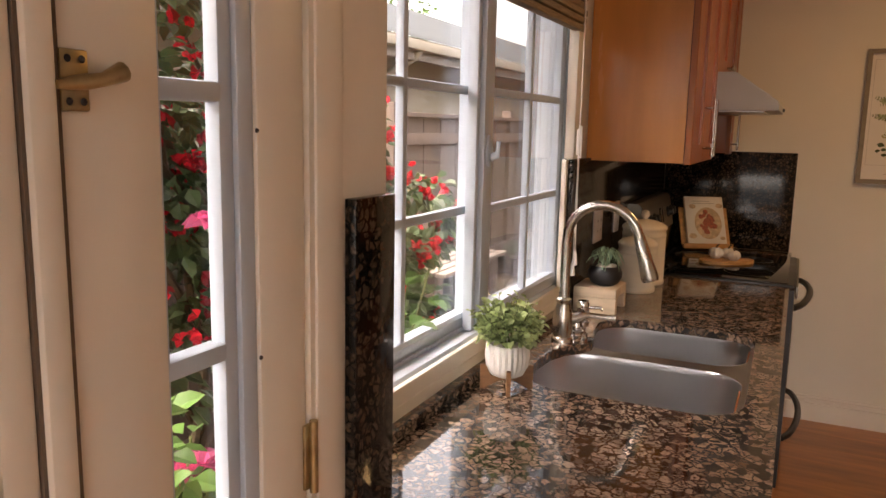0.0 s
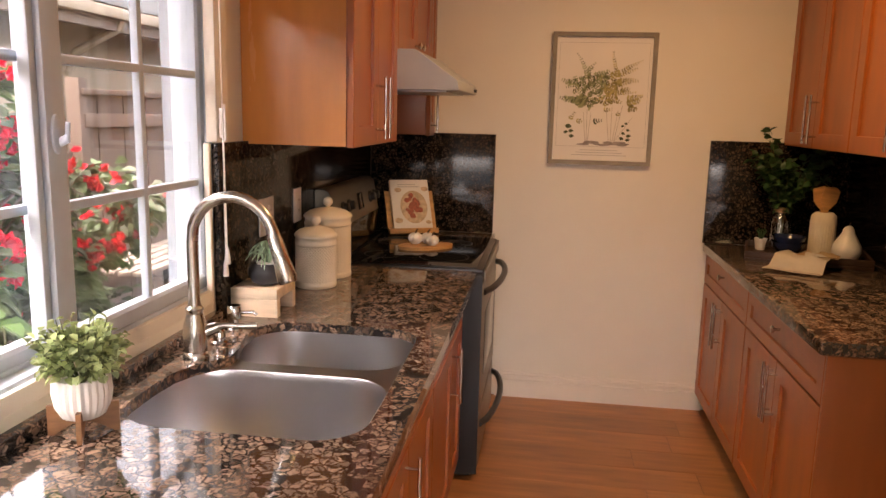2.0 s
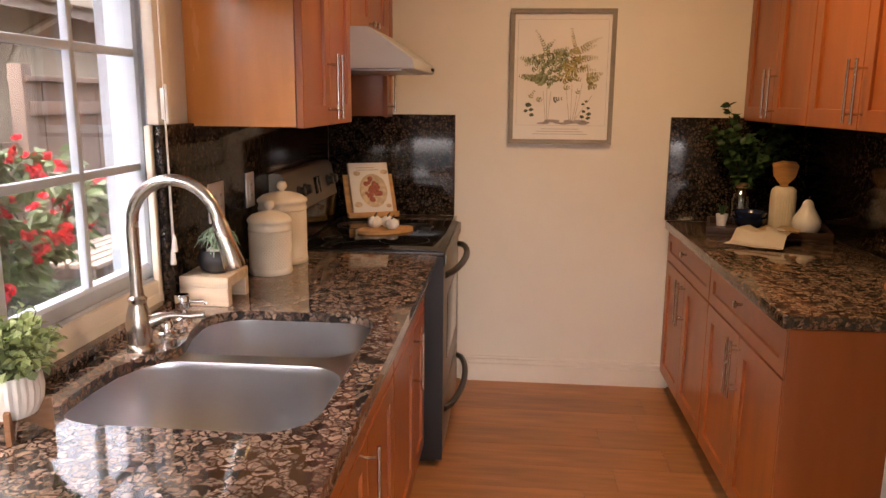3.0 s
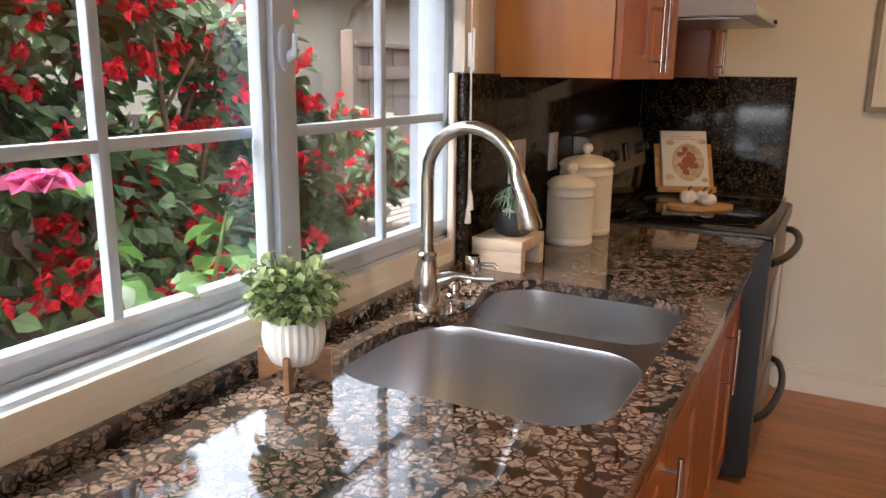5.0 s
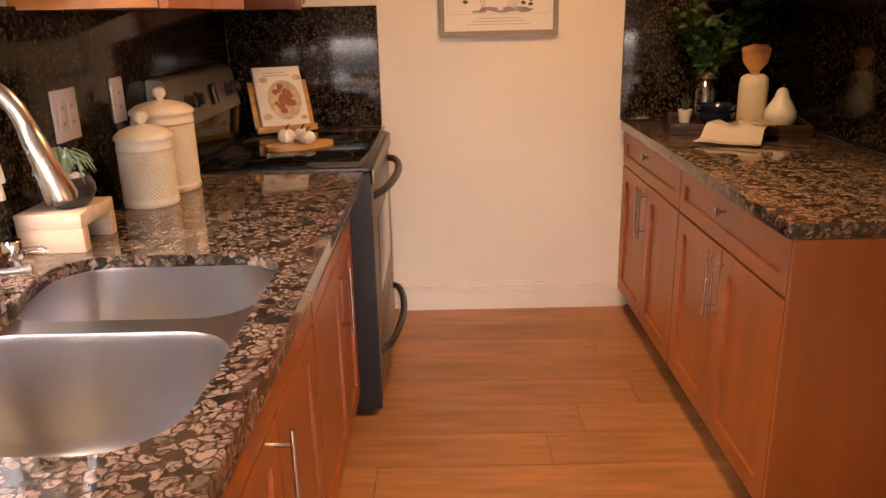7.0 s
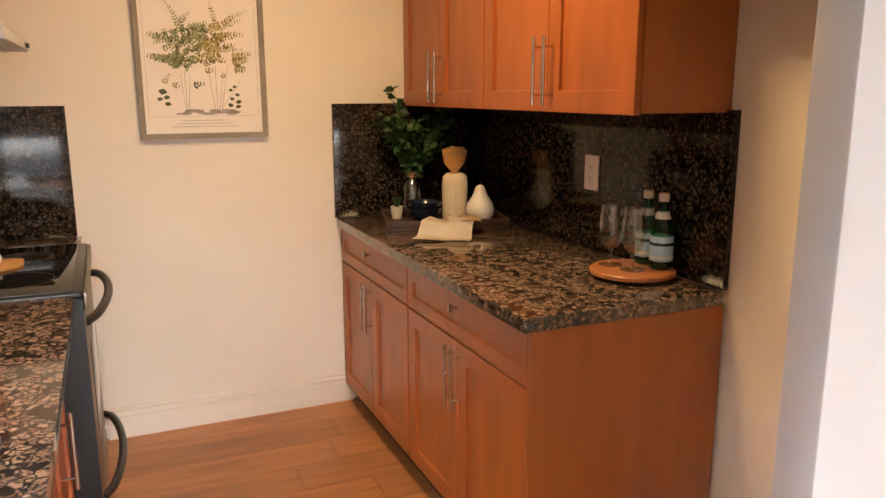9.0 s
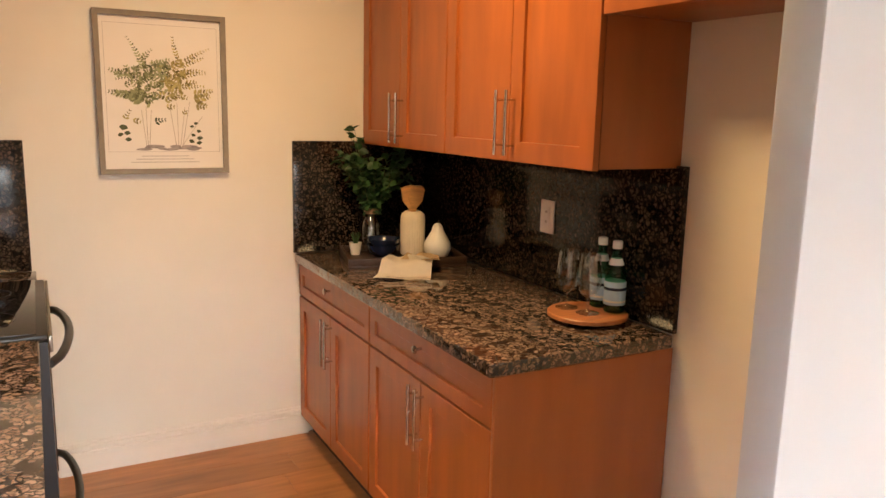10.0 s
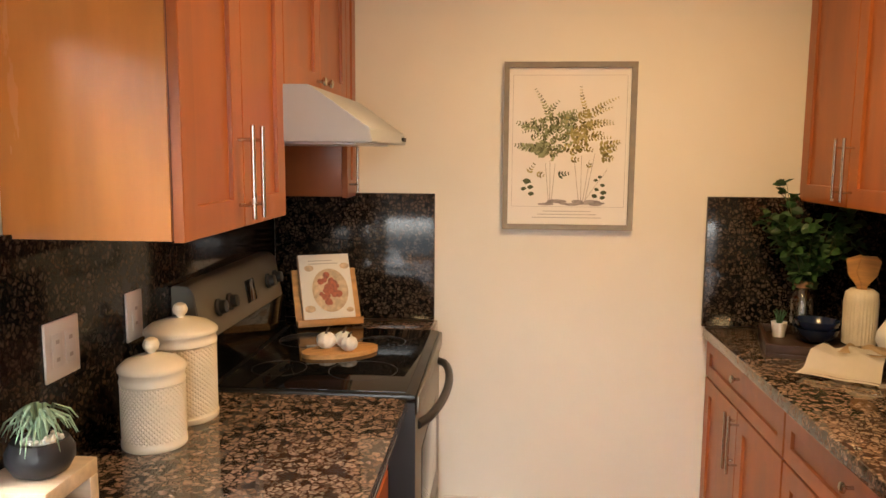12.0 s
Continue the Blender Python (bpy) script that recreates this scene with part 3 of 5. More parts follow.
base_cabinet(left_at(1.437), 0.980, 0.58, [("drawer", 0.004, 0.976, 0.665, 0.805, None), ("door", 0.004, 0.586, 0.095, 0.656, 0.556), ("door", 0.590, 0.976, 0.095, 0.656, None)], "cherry sink base cabinet with two shaker doors", 0.55)
base_cabinet(left_at(2.419), 0.735, 0.58, [("drawer", 0.004, 0.731, 0.665, 0.805, 0.42), ("door", 0.004, 0.452, 0.095, 0.656, 0.420), ("door", 0.456, 0.731, 0.095, 0.656, None)], "cherry base cabinet with a knobbed drawer beside the stove")

# serving run: two units of two doors and a drawer each
def serving(y, w):
    h = w / 2
    return base_cabinet(right_at(y), w, 0.60, [("drawer", 0.004, w - 0.004, 0.664, 0.805, h), ("door", 0.004, h - 0.002, 0.090, 0.656, h - 0.022), ("door", h + 0.002, w - 0.004, 0.090, 0.656, h + 0.022)], "cherry base cabinet with a drawer and two shaker doors")


serving(4.125, 0.809)
near_unit = serving(3.314, 0.824)
part("end_panel", box(0.8245, 0.839, -0.021, 0.595, 0.0, CT - 0.042, 0.001), CABINET_SIDE, near_unit, "plain cherry veneer end panel")

# wall cabinets
UZ = 1.338
window_unit = wall_cabinet(pose(-0.337, 2.533, 0, 0, 0, 90), 0.640, 0.318, UZ, 2.28, [(0.003, 0.318, 0.288, "bar"), (0.322, 0.637, 0.352, "bar")], "cherry wall cabinet with two shaker doors beside the window")
part("side_panel", box(-0.0025, 0.0005, 0.001, 0.317, UZ - 0.001, 2.28), DAYLIT_VENEER, window_unit, "veneer side panel lightened to honey for the window daylight")
wall_cabinet(pose(-0.337, 3.175, 0, 0, 0, 90), 0.780, 0.318, 1.675, 2.28, [(0.003, 0.388, 0.345, "knob"), (0.392, 0.777, 0.435, "knob")], "short cherry wall cabinet above the range hood")
wall_cabinet(pose(-0.337, 3.957, 0, 0, 0, 90), 0.170, 0.318, UZ, 2.28, [(0.003, 0.166, 0.030, "bar")], "narrow cherry wall cabinet in the corner")
wall_cabinet(pose(1.362, 4.128, 0, 0, 0, -90), 0.778, 0.300, UZ, 2.28, [(0.003, 0.387, 0.358, "bar"), (0.391, 0.775, 0.420, "bar")], "cherry wall cabinet with two shaker doors in the corner")
wall_cabinet(pose(1.362, 3.348, 0, 0, 0, -90), 0.838, 0.300, UZ, 2.28, [(0.003, 0.417, 0.390, "bar"), (0.421, 0.835, 0.448, "bar")], "cherry wall cabinet with two shaker doors over the counter")
wall_cabinet(pose(1.362, 2.508, 0, 0, 0, -90), 0.918, 0.300, 1.742, 2.28, [(0.003, 0.457, 0.425, "knob"), (0.461, 0.915, 0.493, "knob")], "short cherry cabinet over the empty fridge recess")

# ---- counters and sink ----
def arc(cx, cy, rx, ry, a0, a1, n):
    return [(cx + rx * math.cos(radians(a0 + (a1 - a0) * i / n)), cy + ry * math.sin(radians(a0 + (a1 - a0) * i / n))) for i in range(n + 1)]


def rounded(x0, x1, y0, y1, radii, n=8):
    """A rectangle whose corners (x0y0, x1y0, x1y1, x0y1) are rounded by the radii."""
    a, b, c, d = radii
    return arc(x0 + a, y0 + a, a, a, 180, 270, n) + arc(x1 - b, y0 + b, b, b, 270, 360, n) + arc(x1 - c, y1 - c, c, c, 0, 90, n) + arc(x0 + d, y1 - d, d, d, 90, 180, n)


BOWL_A = rounded(-0.600, -0.078, 1.590, 2.000, (0.16, 0.11, 0.10, 0.15))
BOWL_B = rounded(-0.545, -0.078, 2.055, 2.385, (0.12, 0.10, 0.11, 0.14))
CUT = (arc(-0.445, 1.715, 0.115, 0.115, 180, 270, 8) + arc(-0.165, 1.700, 0.102, 0.102, 270, 360, 8) + [(-0.062, 1.82), (-0.066, 2.05)]
       + arc(-0.170, 2.232, 0.102, 0.102, 0, 90, 8) + arc(-0.410, 2.235, 0.105, 0.100, 90, 180, 8) + [(-0.505, 2.14), (-0.486, 2.075), (-0.482, 2.025), (-0.500, 1.985), (-0.534, 1.94), (-0.556, 1.88), (-0.562, 1.80)])


def holed_slab(x0, x1, y0, y1, z0, z1, hole):
    bm = bmesh.new()
    outer = [bm.verts.new((x, y, z1)) for x, y in rounded(x0, x1, y0, y1, (0.004,) * 4, 2)]
    inner = [bm.verts.new((x, y, z1)) for x, y in hole]
    es = [bm.edges.new((l[i], l[(i + 1) % len(l)])) for l in (outer, inner) for i in range(len(l))]
    bmesh.ops.triangle_fill(bm, use_beauty=True, edges=es)
    top = list(bm.faces)
    got = bmesh.ops.extrude_face_region(bm, geom=top)
    bmesh.ops.translate(bm, verts=[v for v in got["geom"] if isinstance(v, bmesh.types.BMVert)], vec=(0, 0, z0 - z1))
    bmesh.ops.recalc_face_normals(bm, faces=bm.faces)
    return bm


window_top = thing("worktop", pose(0, 0, 0), "speckled brown and tan polished granite worktop round the sink", "worktop")
part("slab", holed_slab(-0.652, 0.006, 0.980, 3.157, CT - 0.026, CT, CUT), GRANITE, window_top, "", 30)
part("front_edge", box(-0.026, 0.0055, 0.981, 3.156, CT - 0.041, CT - 0.0262, 0.003), GRANITE, window_top, "built-up polished granite edge")
part("end_edge", box(-0.651, -0.0265, 0.9805, 1.010, CT - 0.041, CT - 0.0262, 0.003), GRANITE, window_top)
part("end_edge", box(-0.651, -0.0265, 3.120, 3.1565, CT - 0.041, CT - 0.0262, 0.003), GRANITE, window_top)
solid("worktop", box(-0.634, 0.004, 3.910, 4.108, CT - 0.040, CT, 0.003), GRANITE, "narrow strip of speckled granite worktop behind the stove", "worktop")
bm = box(1.012, 1.643, 2.470, 4.108, CT - 0.040, CT, 0.006)
solid("worktop", bm, GRANITE, "speckled dark brown granite serving worktop", "worktop")


def bowl(outline, depth, z_top):
    """An open basin with rounded floor edges, from its rim's outline."""
    bm = bmesh.new()
    cx, cy = sum(p[0] for p in outline) / len(outline), sum(p[1] for p in outline) / len(outline)
    rings = []
    for k, z in ((1.0, 0.0), (0.992, -0.004), (0.988, -0.02), (0.965, -depth * 0.80), (0.93, -depth * 0.94), (0.84, -depth), (0.10, -depth - 0.006)):
        rings.append([bm.verts.new((cx + (x - cx) * k, cy + (y - cy) * k, z_top + z)) for x, y in outline])
    for a, b in zip(rings, rings[1:]):
        for i in range(len(outline)):
            j = (i + 1) % len(outline)
            bm.faces.new((a[i], a[j], b[j], b[i]))
    bm.faces.new(rings[-1])
    bmesh.ops.recalc_face_normals(bm, faces=bm.faces)
    for f in bm.faces:
        f.normal_flip()
    return bm


sink = thing("sink", pose(0, 0, 0), "double-bowl brushed stainless steel undermount sink", "sink")
SINK_Z = CT - 0.0265
for o, d in ((BOWL_A, 0.23), (BOWL_B, 0.19)):
    b = part("bowl", bowl(o, d, SINK_Z), STEEL, sink, "", 60)
    cx, cy = sum(p[0] for p in o) / len(o), sum(p[1] for p in o) / len(o)
    part("drain", lathe([(0.045, SINK_Z - 0.007 - d), (0.042, SINK_Z - 0.002 - d), (0.030, SINK_Z - 0.004 - d), (0.012, SINK_Z - 0.005 - d)], 24, cx, cy), CHROME, b)
bm = bmesh.new()
loops = [[bm.verts.new((x, y, SINK_Z + 0.0002)) for x, y in o] for o in (rounded(-0.640, -0.040, 1.560, 2.412, (0.05,) * 4), BOWL_A, BOWL_B)]
bmesh.ops.triangle_fill(bm, use_beauty=True, edges=[bm.edges.new((l[i], l[(i + 1) % len(l)])) for l in loops for i in range(len(l))])
for f in bm.faces:
    if f.normal.z < 0:
        f.normal_flip()
part("deck", bm, STEEL, sink, "steel deck between the bowls", 0)

faucet = thing("faucet", pose(-0.556, 1.99, CT), "brushed nickel gooseneck pull-down faucet", "faucet")
part("base", lathe([(0.030, 0), (0.030, 0.012), (0.026, 0.017), (0.028, 0.035), (0.029, 0.06), (0.026, 0.085), (0.019, 0.108), (0.019, 0.114), (0.021, 0.117), (0.021, 0.122), (0.0145, 0.128), (0.0145, 0.14)], 28), NICKEL, faucet)
pts = [(0, 0, 0.13), (0, 0, 0.20), (0, 0, 0.28)]
for i in range(1, 13):
    a = radians(180 - 165 * i / 12)
    pts.append((0.098 + 0.098 * math.cos(a), 0, 0.29 + 0.098 * math.sin(a)))
part("spout", tube(pts, 0.0135, 16), NICKEL, faucet)
e = Vector(pts[-1])
d = Vector((0.30, 0, -0.95)).normalized()
part("spray_head", tube([e, e + d * 0.02, e + d * 0.022, e + d * 0.07, e + d * 0.115, e + d * 0.125], [0.0145, 0.0155, 0.0165, 0.019, 0.024, 0.021], 18), NICKEL, faucet, "flared nickel spray head")
lev = part("lever_hub", tube([(0.015, 0.006, 0.062), (0.048, 0.018, 0.074)], [0.017, 0.013], 14), NICKEL, faucet)
part("lever", tube([(0.045, 0.017, 0.074), (0.065, 0.024, 0.078), (0.10, 0.035, 0.074), (0.135, 0.045, 0.075)], [0.012, 0.007, 0.006, 0.009], 12), NICKEL, lev)

soap = thing("soap_dispenser", pose(-0.560, 2.225, CT), "chrome soap dispenser pump beside the faucet", "dispenser")
part("collar", lathe([(0.020, 0), (0.020, 0.006), (0.012, 0.012), (0.010, 0.035)], 20), CHROME, soap)
part("pump", lathe([(0.017, 0.033), (0.019, 0.037), (0.019, 0.065), (0.016, 0.069)], 20), CHROME, soap)
part("nozzle", tube([(0.0, 0.0, 0.048), (0.05, 0.01, 0.050), (0.058, 0.012, 0.042)], 0.005, 10), CHROME, soap)
gap = thing("air_gap_cap", pose(-0.548, 2.105, CT), "small chrome cap on the granite", "cap")
part("cap", lathe([(0.022, 0), (0.022, 0.006), (0.016, 0.010), (0.015, 0.030), (0.011, 0.038)], 20), CHROME, gap)

# ---- stove and hood ----
SY0, SY1 = 3.160, 3.905
stove = thing("stove", pose(0, 0, 0), "black and stainless electric range with a glass cooktop", "stove")
part("body", box(-0.630, 0.000, SY0, SY1, 0.02, 0.842, 0.004), BLACK, stove)
part("cooktop_frame", box(-0.634, 0.028, SY0 - 0.001, SY1 + 0.001, 0.843, 0.862, 0.006), BLACK, stove, "black enamel cooktop rim")
top = part("cooktop", box(-0.520, 0.000, SY0 + 0.012, SY1 - 0.012, 0.8625, 0.8655, 0.001), BLACK_GLASS, stove, "glossy black ceramic glass")
for bx, by, br in ((-0.15, SY0 + 0.20, 0.10), (-0.15, SY1 - 0.20, 0.08), (-0.40, SY0 + 0.20, 0.08), (-0.40, SY1 - 0.20, 0.10)):
    part("burner_ring", tube([(bx + br * math.cos(2 * math.pi * k / 40), by + br * math.sin(2 * math.pi * k / 40), 0.8652) for k in range(41)], 0.0012, 5), CHARCOAL, top)
part("front_trim", box(0.0285, 0.038, SY0 + 0.002, SY1 - 0.002, 0.810, 0.858, 0.003), STAINLESS, stove)
oven = part("oven_door", box(0.0005, 0.028, SY0 + 0.004, SY1 - 0.004, 0.285, 0.800, 0.005), STAINLESS, stove, "stainless oven door with a dark window")
part("oven_window", box(0.0282, 0.0305, SY0 + 0.14, SY1 - 0.14, 0.40, 0.66, 0.001), BLACK_GLASS, oven)
drawer = part("storage_drawer", box(0.0005, 0.028, SY0 + 0.004, SY1 - 0.004, 0.055, 0.272, 0.005), STAINLESS, stove)


def bowed(z, sag):
    pts = []
    for i in range(17):
        u = i / 16
        s = math.sin(math.pi * u) ** 0.55
        pts.append((0.028 + 0.060 * s, SY0 + 0.05 + (SY1 - SY0 - 0.10) * u, z - sag * (1 - s)))
    return pts


part("handle", tube(bowed(0.775, 0.012), 0.013, 12), BLACK_PLASTIC, oven, "bowed black handle")
part("handle", tube(bowed(0.235, 0.012), 0.013, 12), BLACK_PLASTIC, drawer, "bowed black handle")
part("side_panel", box(-0.55, 0.026, SY0 - 0.002, SY0 + 0.003, 0.03, 0.842), BLACK, stove)
guard = part("backguard", prism([(SY0 + 0.002, 0), (SY1 - 0.002, 0), (SY1 - 0.002, 0.001), (SY0 + 0.002, 0.001)], -0.6339, -0.6338), STAINLESS, stove, "slanted stainless control panel")
bm = bmesh.new()
prof = [(-0.634, 0.862), (-0.535, 0.862), (-0.548, 0.985), (-0.572, 1.122), (-0.590, 1.138), (-0.634, 1.138)]
a = [bm.verts.new((x, SY0 + 0.004, z)) for x, z in prof]
b = [bm.verts.new((x, SY1 - 0.004, z)) for x, z in prof]
bm.faces.new(a)
bm.faces.new(b[::-1])
for i in range(len(prof)):
    bm.faces.new((a[i], b[i], b[(i + 1) % len(prof)], a[(i + 1) % len(prof)]))
bmesh.ops.recalc_face_normals(bm, faces=bm.faces)
bmesh.ops.bevel(bm, geom=list(bm.edges), offset=0.003, segments=2, affect="EDGES")
guard.data = finish("backguard", bm, STAINLESS)
bm = bmesh.new()
add_poly(bm, [(-0.5335, SY0 + 0.01, 0.866), (-0.5335, SY1 - 0.01, 0.866), (-0.5455, SY1 - 0.01, 0.985), (-0.5455, SY0 + 0.01, 0.985)])
bmesh.ops.solidify(bm, geom=list(bm.faces), thickness=0.002)
part("backguard_base", bm, BLACK_GLASS, guard)
for y in (3.305, 3.395, 3.765, 3.845):
    part("control_knob", lathe([(0.026, 0), (0.026, 0.006), (0.020, 0.010), (0.018, 0.026), (0.012, 0.028)], 20), BLACK_PLASTIC, guard, "black control knob").matrix_local = pose(-0.559, y, 1.055, 0, 80, 0)
part("display", box(-0.040, 0.040, -0.001, 0.003, -0.036, 0.036, 0.002), BLACK_GLASS, guard, "dark clock display").matrix_local = pose(-0.5568, 3.585, 1.055, -10, 0, 90)

hood = thing("range_hood", pose(0, 0, 0), "pale grey under-cabinet range hood with a sloping front, tinted for window light", "hood")
bm = bmesh.new()
prof = [(-0.640, 1.670), (-0.250, 1.670), (-0.092, 1.560), (-0.086, 1.524), (-0.640, 1.524)]
a = [bm.verts.new((x, 3.160, z)) for x, z in prof]
b = [bm.verts.new((x, 3.835, z)) for x, z in prof]
bm.faces.new(a)
bm.faces.new(b[::-1])
for i in range(len(prof)):
    bm.faces.new((a[i], b[i], b[(i + 1) % len(prof)], a[(i + 1) % len(prof)]))
bmesh.ops.recalc_face_normals(bm, faces=bm.faces)
bmesh.ops.bevel(bm, geom=list(bm.edges), offset=0.003, segments=2, affect="EDGES")
part("canopy", bm, HOOD_PAINT, hood)
part("filter", box(-0.56, -0.14, 3.22, 3.78, 1.519, 1.5235), STEEL, hood, "metal grease filter")
for y in (3.79, 3.755):
    part("switch", tube([(-0.092, y, 1.542), (-0.080, y, 1.541)], 0.007, 10), BLACK_PLASTIC, hood, "black round switch")


# ---- wall plates, picture ----
def wall_plate(m, w, gangs, label):
    """Faces local -y."""
    o = thing("wall_plate", m, label, "outlet", "wall plates")
    part("plate", box(-w / 2, w / 2, -0.007, 0, -0.060, 0.060, 0.003), PLATE, o)
    for i in range(gangs):
        x = (i - (gangs - 1) / 2) * 0.046
        r = part("rocker", box(x - 0.017, x + 0.017, -0.0095, -0.0072, -0.034, 0.034, 0.001), WHITE_CERAMIC, o)
        for z in (-0.018, 0.018):
            part("slot", box(x - 0.006, x + 0.006, -0.0100, -0.0096, z - 0.004, z + 0.004), INK_GREY, r)
    return o


wall_plate(pose(-0.6355, 2.656, 1.103, 0, 0, 90), 0.118, 2, "white double wall plate on the granite")
wall_plate(pose(-0.6355, 2.957, 1.105, 0, 0, 90), 0.076, 1, "white single wall plate on the granite")
wall_plate(pose(1.6445, 3.112, 1.120, 0, 0, -90), 0.080, 1, "white single wall plate over the serving counter")

PX0, PX1, PZ0, PZ1 = 0.247, 0.735, 1.214, 1.836
pic = thing("framed_print", pose(0, WALL_F - 0.001, 0), "botanical fern print in a thin champagne metal frame", "picture")
fw = 0.020
bm = bmesh.new()
o = [(PX0, PZ0), (PX1, PZ0), (PX1, PZ1), (PX0, PZ1)]
i_ = [(PX0 + fw, PZ0 + fw), (PX1 - fw, PZ0 + fw), (PX1 - fw, PZ1 - fw), (PX0 + fw, PZ1 - fw)]
ring = [[bm.verts.new((x, y, z)) for x, z in l] for l, y in ((o, 0), (o, -0.026), (i_, -0.022), (i_, -0.006))]
for a, b in zip(ring, ring[1:]):
    for k in range(4):
        bm.faces.new((a[k], a[(k + 1) % 4], b[(k + 1) % 4], b[k]))
bmesh.ops.recalc_face_normals(bm, faces=bm.faces)
part("frame", bm, FRAME_MAT, pic)
part("print", box(PX0 + fw - 0.002, PX1 - fw + 0.002, -0.008, -0.002, PZ0 + fw - 0.002, PZ1 - fw + 0.002), PAPER, pic, "cream paper print")
IX0, IX1, IZ0, IZ1 = PX0 + 0.034, PX1 - 0.034, 1.300, PZ1 - 0.048
part("plate_line", boxes((IX0, IX1, -0.0090, -0.0082, IZ0, IZ0 + 0.0015), (IX0, IX1, -0.0090, -0.0082, IZ1, IZ1 + 0.0015), (IX0, IX0 + 0.0015, -0.0090, -0.0082, IZ0, IZ1), (IX1, IX1 + 0.0015, -0.0090, -0.0082, IZ0, IZ1)), INK_GREY, pic)
part("caption", boxes(*[(0.40 - 0.02 * k, 0.58 + 0.02 * k, -0.0090, -0.0082, 1.282 - 0.012 * k, 1.285 - 0.012 * k) for k in range(3)]), INK_GREY, pic, "unreadable small caption lines")


def frond(bm, x, z, ang, length, size, rng, d=0.0):
    """A printed frond: pairs of small leaflets along a bent stem."""
    n = int(length / 0.0115)
    bend = rng.uniform(-0.5, 0.5)
    for i in range(n):
        a = ang + bend * i / n
        x += 0.0115 * math.cos(a)
        z += 0.0115 * math.sin(a)
        s = size * (1.05 - 0.75 * i / n) * rng.uniform(0.8, 1.2)
        for side in (-1, 1):
            b = a + side * rng.uniform(0.75, 1.15)
            cx, cz = x + math.cos(b) * s * 0.55, z + math.sin(b) * s * 0.55
            pts = []
            for k in range(6):
                t = 2 * math.pi * k / 6
                u, v = math.cos(t) * s * 0.62, math.sin(t) * s * 0.30
                px, pz = cx + u * math.cos(b) - v * math.sin(b), cz + u * math.sin(b) + v * math.cos(b)
                pts.append((min(max(px, IX0 + 0.005), IX1 - 0.005), -0.0088 - d, min(max(pz, IZ0 + 0.005), IZ1 - 0.005)))
            add_poly(bm, pts)


def ink(u, v):
    """A place on the print from its share of the frame's width and height."""
    return PX0 + u * (PX1 - PX0), PZ1 - v * (PZ1 - PZ0)


def draw_frond(bm, u0, v0, u1, v1, size, rng):
    (x0, z0), (x1, z1) = ink(u0, v0), ink(u1, v1)
    frond(bm, x0, z0, math.atan2(z1 - z0, x1 - x0) + rng.uniform(-0.12, 0.12), math.hypot(x1 - x0, z1 - z0), size * 1.3, rng, 0.00002 * rng.randint(1, 30))


rng = random.Random(11)
green, olive = bmesh.new(), bmesh.new()
for u0, v0, u1, v1, size in ((0.36, 0.36, 0.28, 0.14, 0.011), (0.34, 0.30, 0.40, 0.22, 0.010), (0.40, 0.33, 0.50, 0.27, 0.010), (0.36, 0.38, 0.13, 0.39, 0.012), (0.38, 0.50, 0.09, 0.53, 0.020), (0.36, 0.54, 0.14, 0.52, 0.018)):
    draw_frond(green, u0, v0, u1, v1, size, rng)
for u0, v0, u1, v1, size in ((0.66, 0.34, 0.56, 0.15, 0.012), (0.66, 0.30, 0.84, 0.17, 0.010), (0.62, 0.33, 0.84, 0.27, 0.010), (0.62, 0.37, 0.84, 0.31, 0.010), (0.60, 0.40, 0.85, 0.35, 0.010), (0.60, 0.45, 0.82, 0.42, 0.011), (0.72, 0.50, 0.88, 0.46, 0.015), (0.72, 0.53, 0.86, 0.50, 0.015), (0.74, 0.55, 0.84, 0.57, 0.014)):
    draw_frond(olive, u0, v0, u1, v1, size, rng)
for _ in range(105):
    a, r = rng.uniform(0, 6.283), rng.random() ** 0.5
    u, v = 0.43 + 0.24 * r * math.cos(a), 0.44 + 0.130 * r * math.sin(a)
    draw_frond(green if u + rng.uniform(-0.06, 0.06) < 0.5 else olive, u, v, u + rng.uniform(-0.10, 0.12), v - rng.uniform(-0.015, 0.06), rng.uniform(0.009, 0.013), rng)
for u0, v0, u1, v1 in ((0.19, 0.67, 0.24, 0.60), (0.24, 0.66, 0.33, 0.68), (0.50, 0.58, 0.57, 0.57), (0.65, 0.64, 0.66, 0.59)):
    draw_frond(olive, u0, v0, u1, v1, 0.010, rng)
part("printed_fronds", green, INK_GREEN, pic, "grey-green printed fern fronds", 0)
part("printed_fronds", olive, INK_OLIVE, pic, "olive printed fern fronds", 0)
bm = bmesh.new()
draw_frond(bm, 0.41, 0.68, 0.51, 0.64, 0.012, rng)
for u, v, r in ((0.185, 0.71, 0.017), (0.165, 0.755, 0.012), (0.215, 0.745, 0.013), (0.220, 0.785, 0.013), (0.745, 0.68, 0.009), (0.715, 0.70, 0.009), (0.765, 0.73, 0.010), (0.720, 0.755, 0.010), (0.775, 0.775, 0.013), (0.705, 0.795, 0.012), (0.770, 0.805, 0.012)):
    x, z = ink(u, v)
    turn = rng.uniform(0.3, 1.2)
    add_poly(bm, [(x - 0.3 * r * math.cos(turn), -0.0092, z - 0.6 * r)] + [(x + r * math.cos(turn - 0.6 + 2.6 * k / 7), -0.0092, z - 0.3 * r + r * math.sin(turn - 0.6 + 2.6 * k / 7)) for k in range(8)])
part("printed_leaves", bm, INK_DARK, pic, "dark green printed leaves", 0)
bm = bmesh.new()
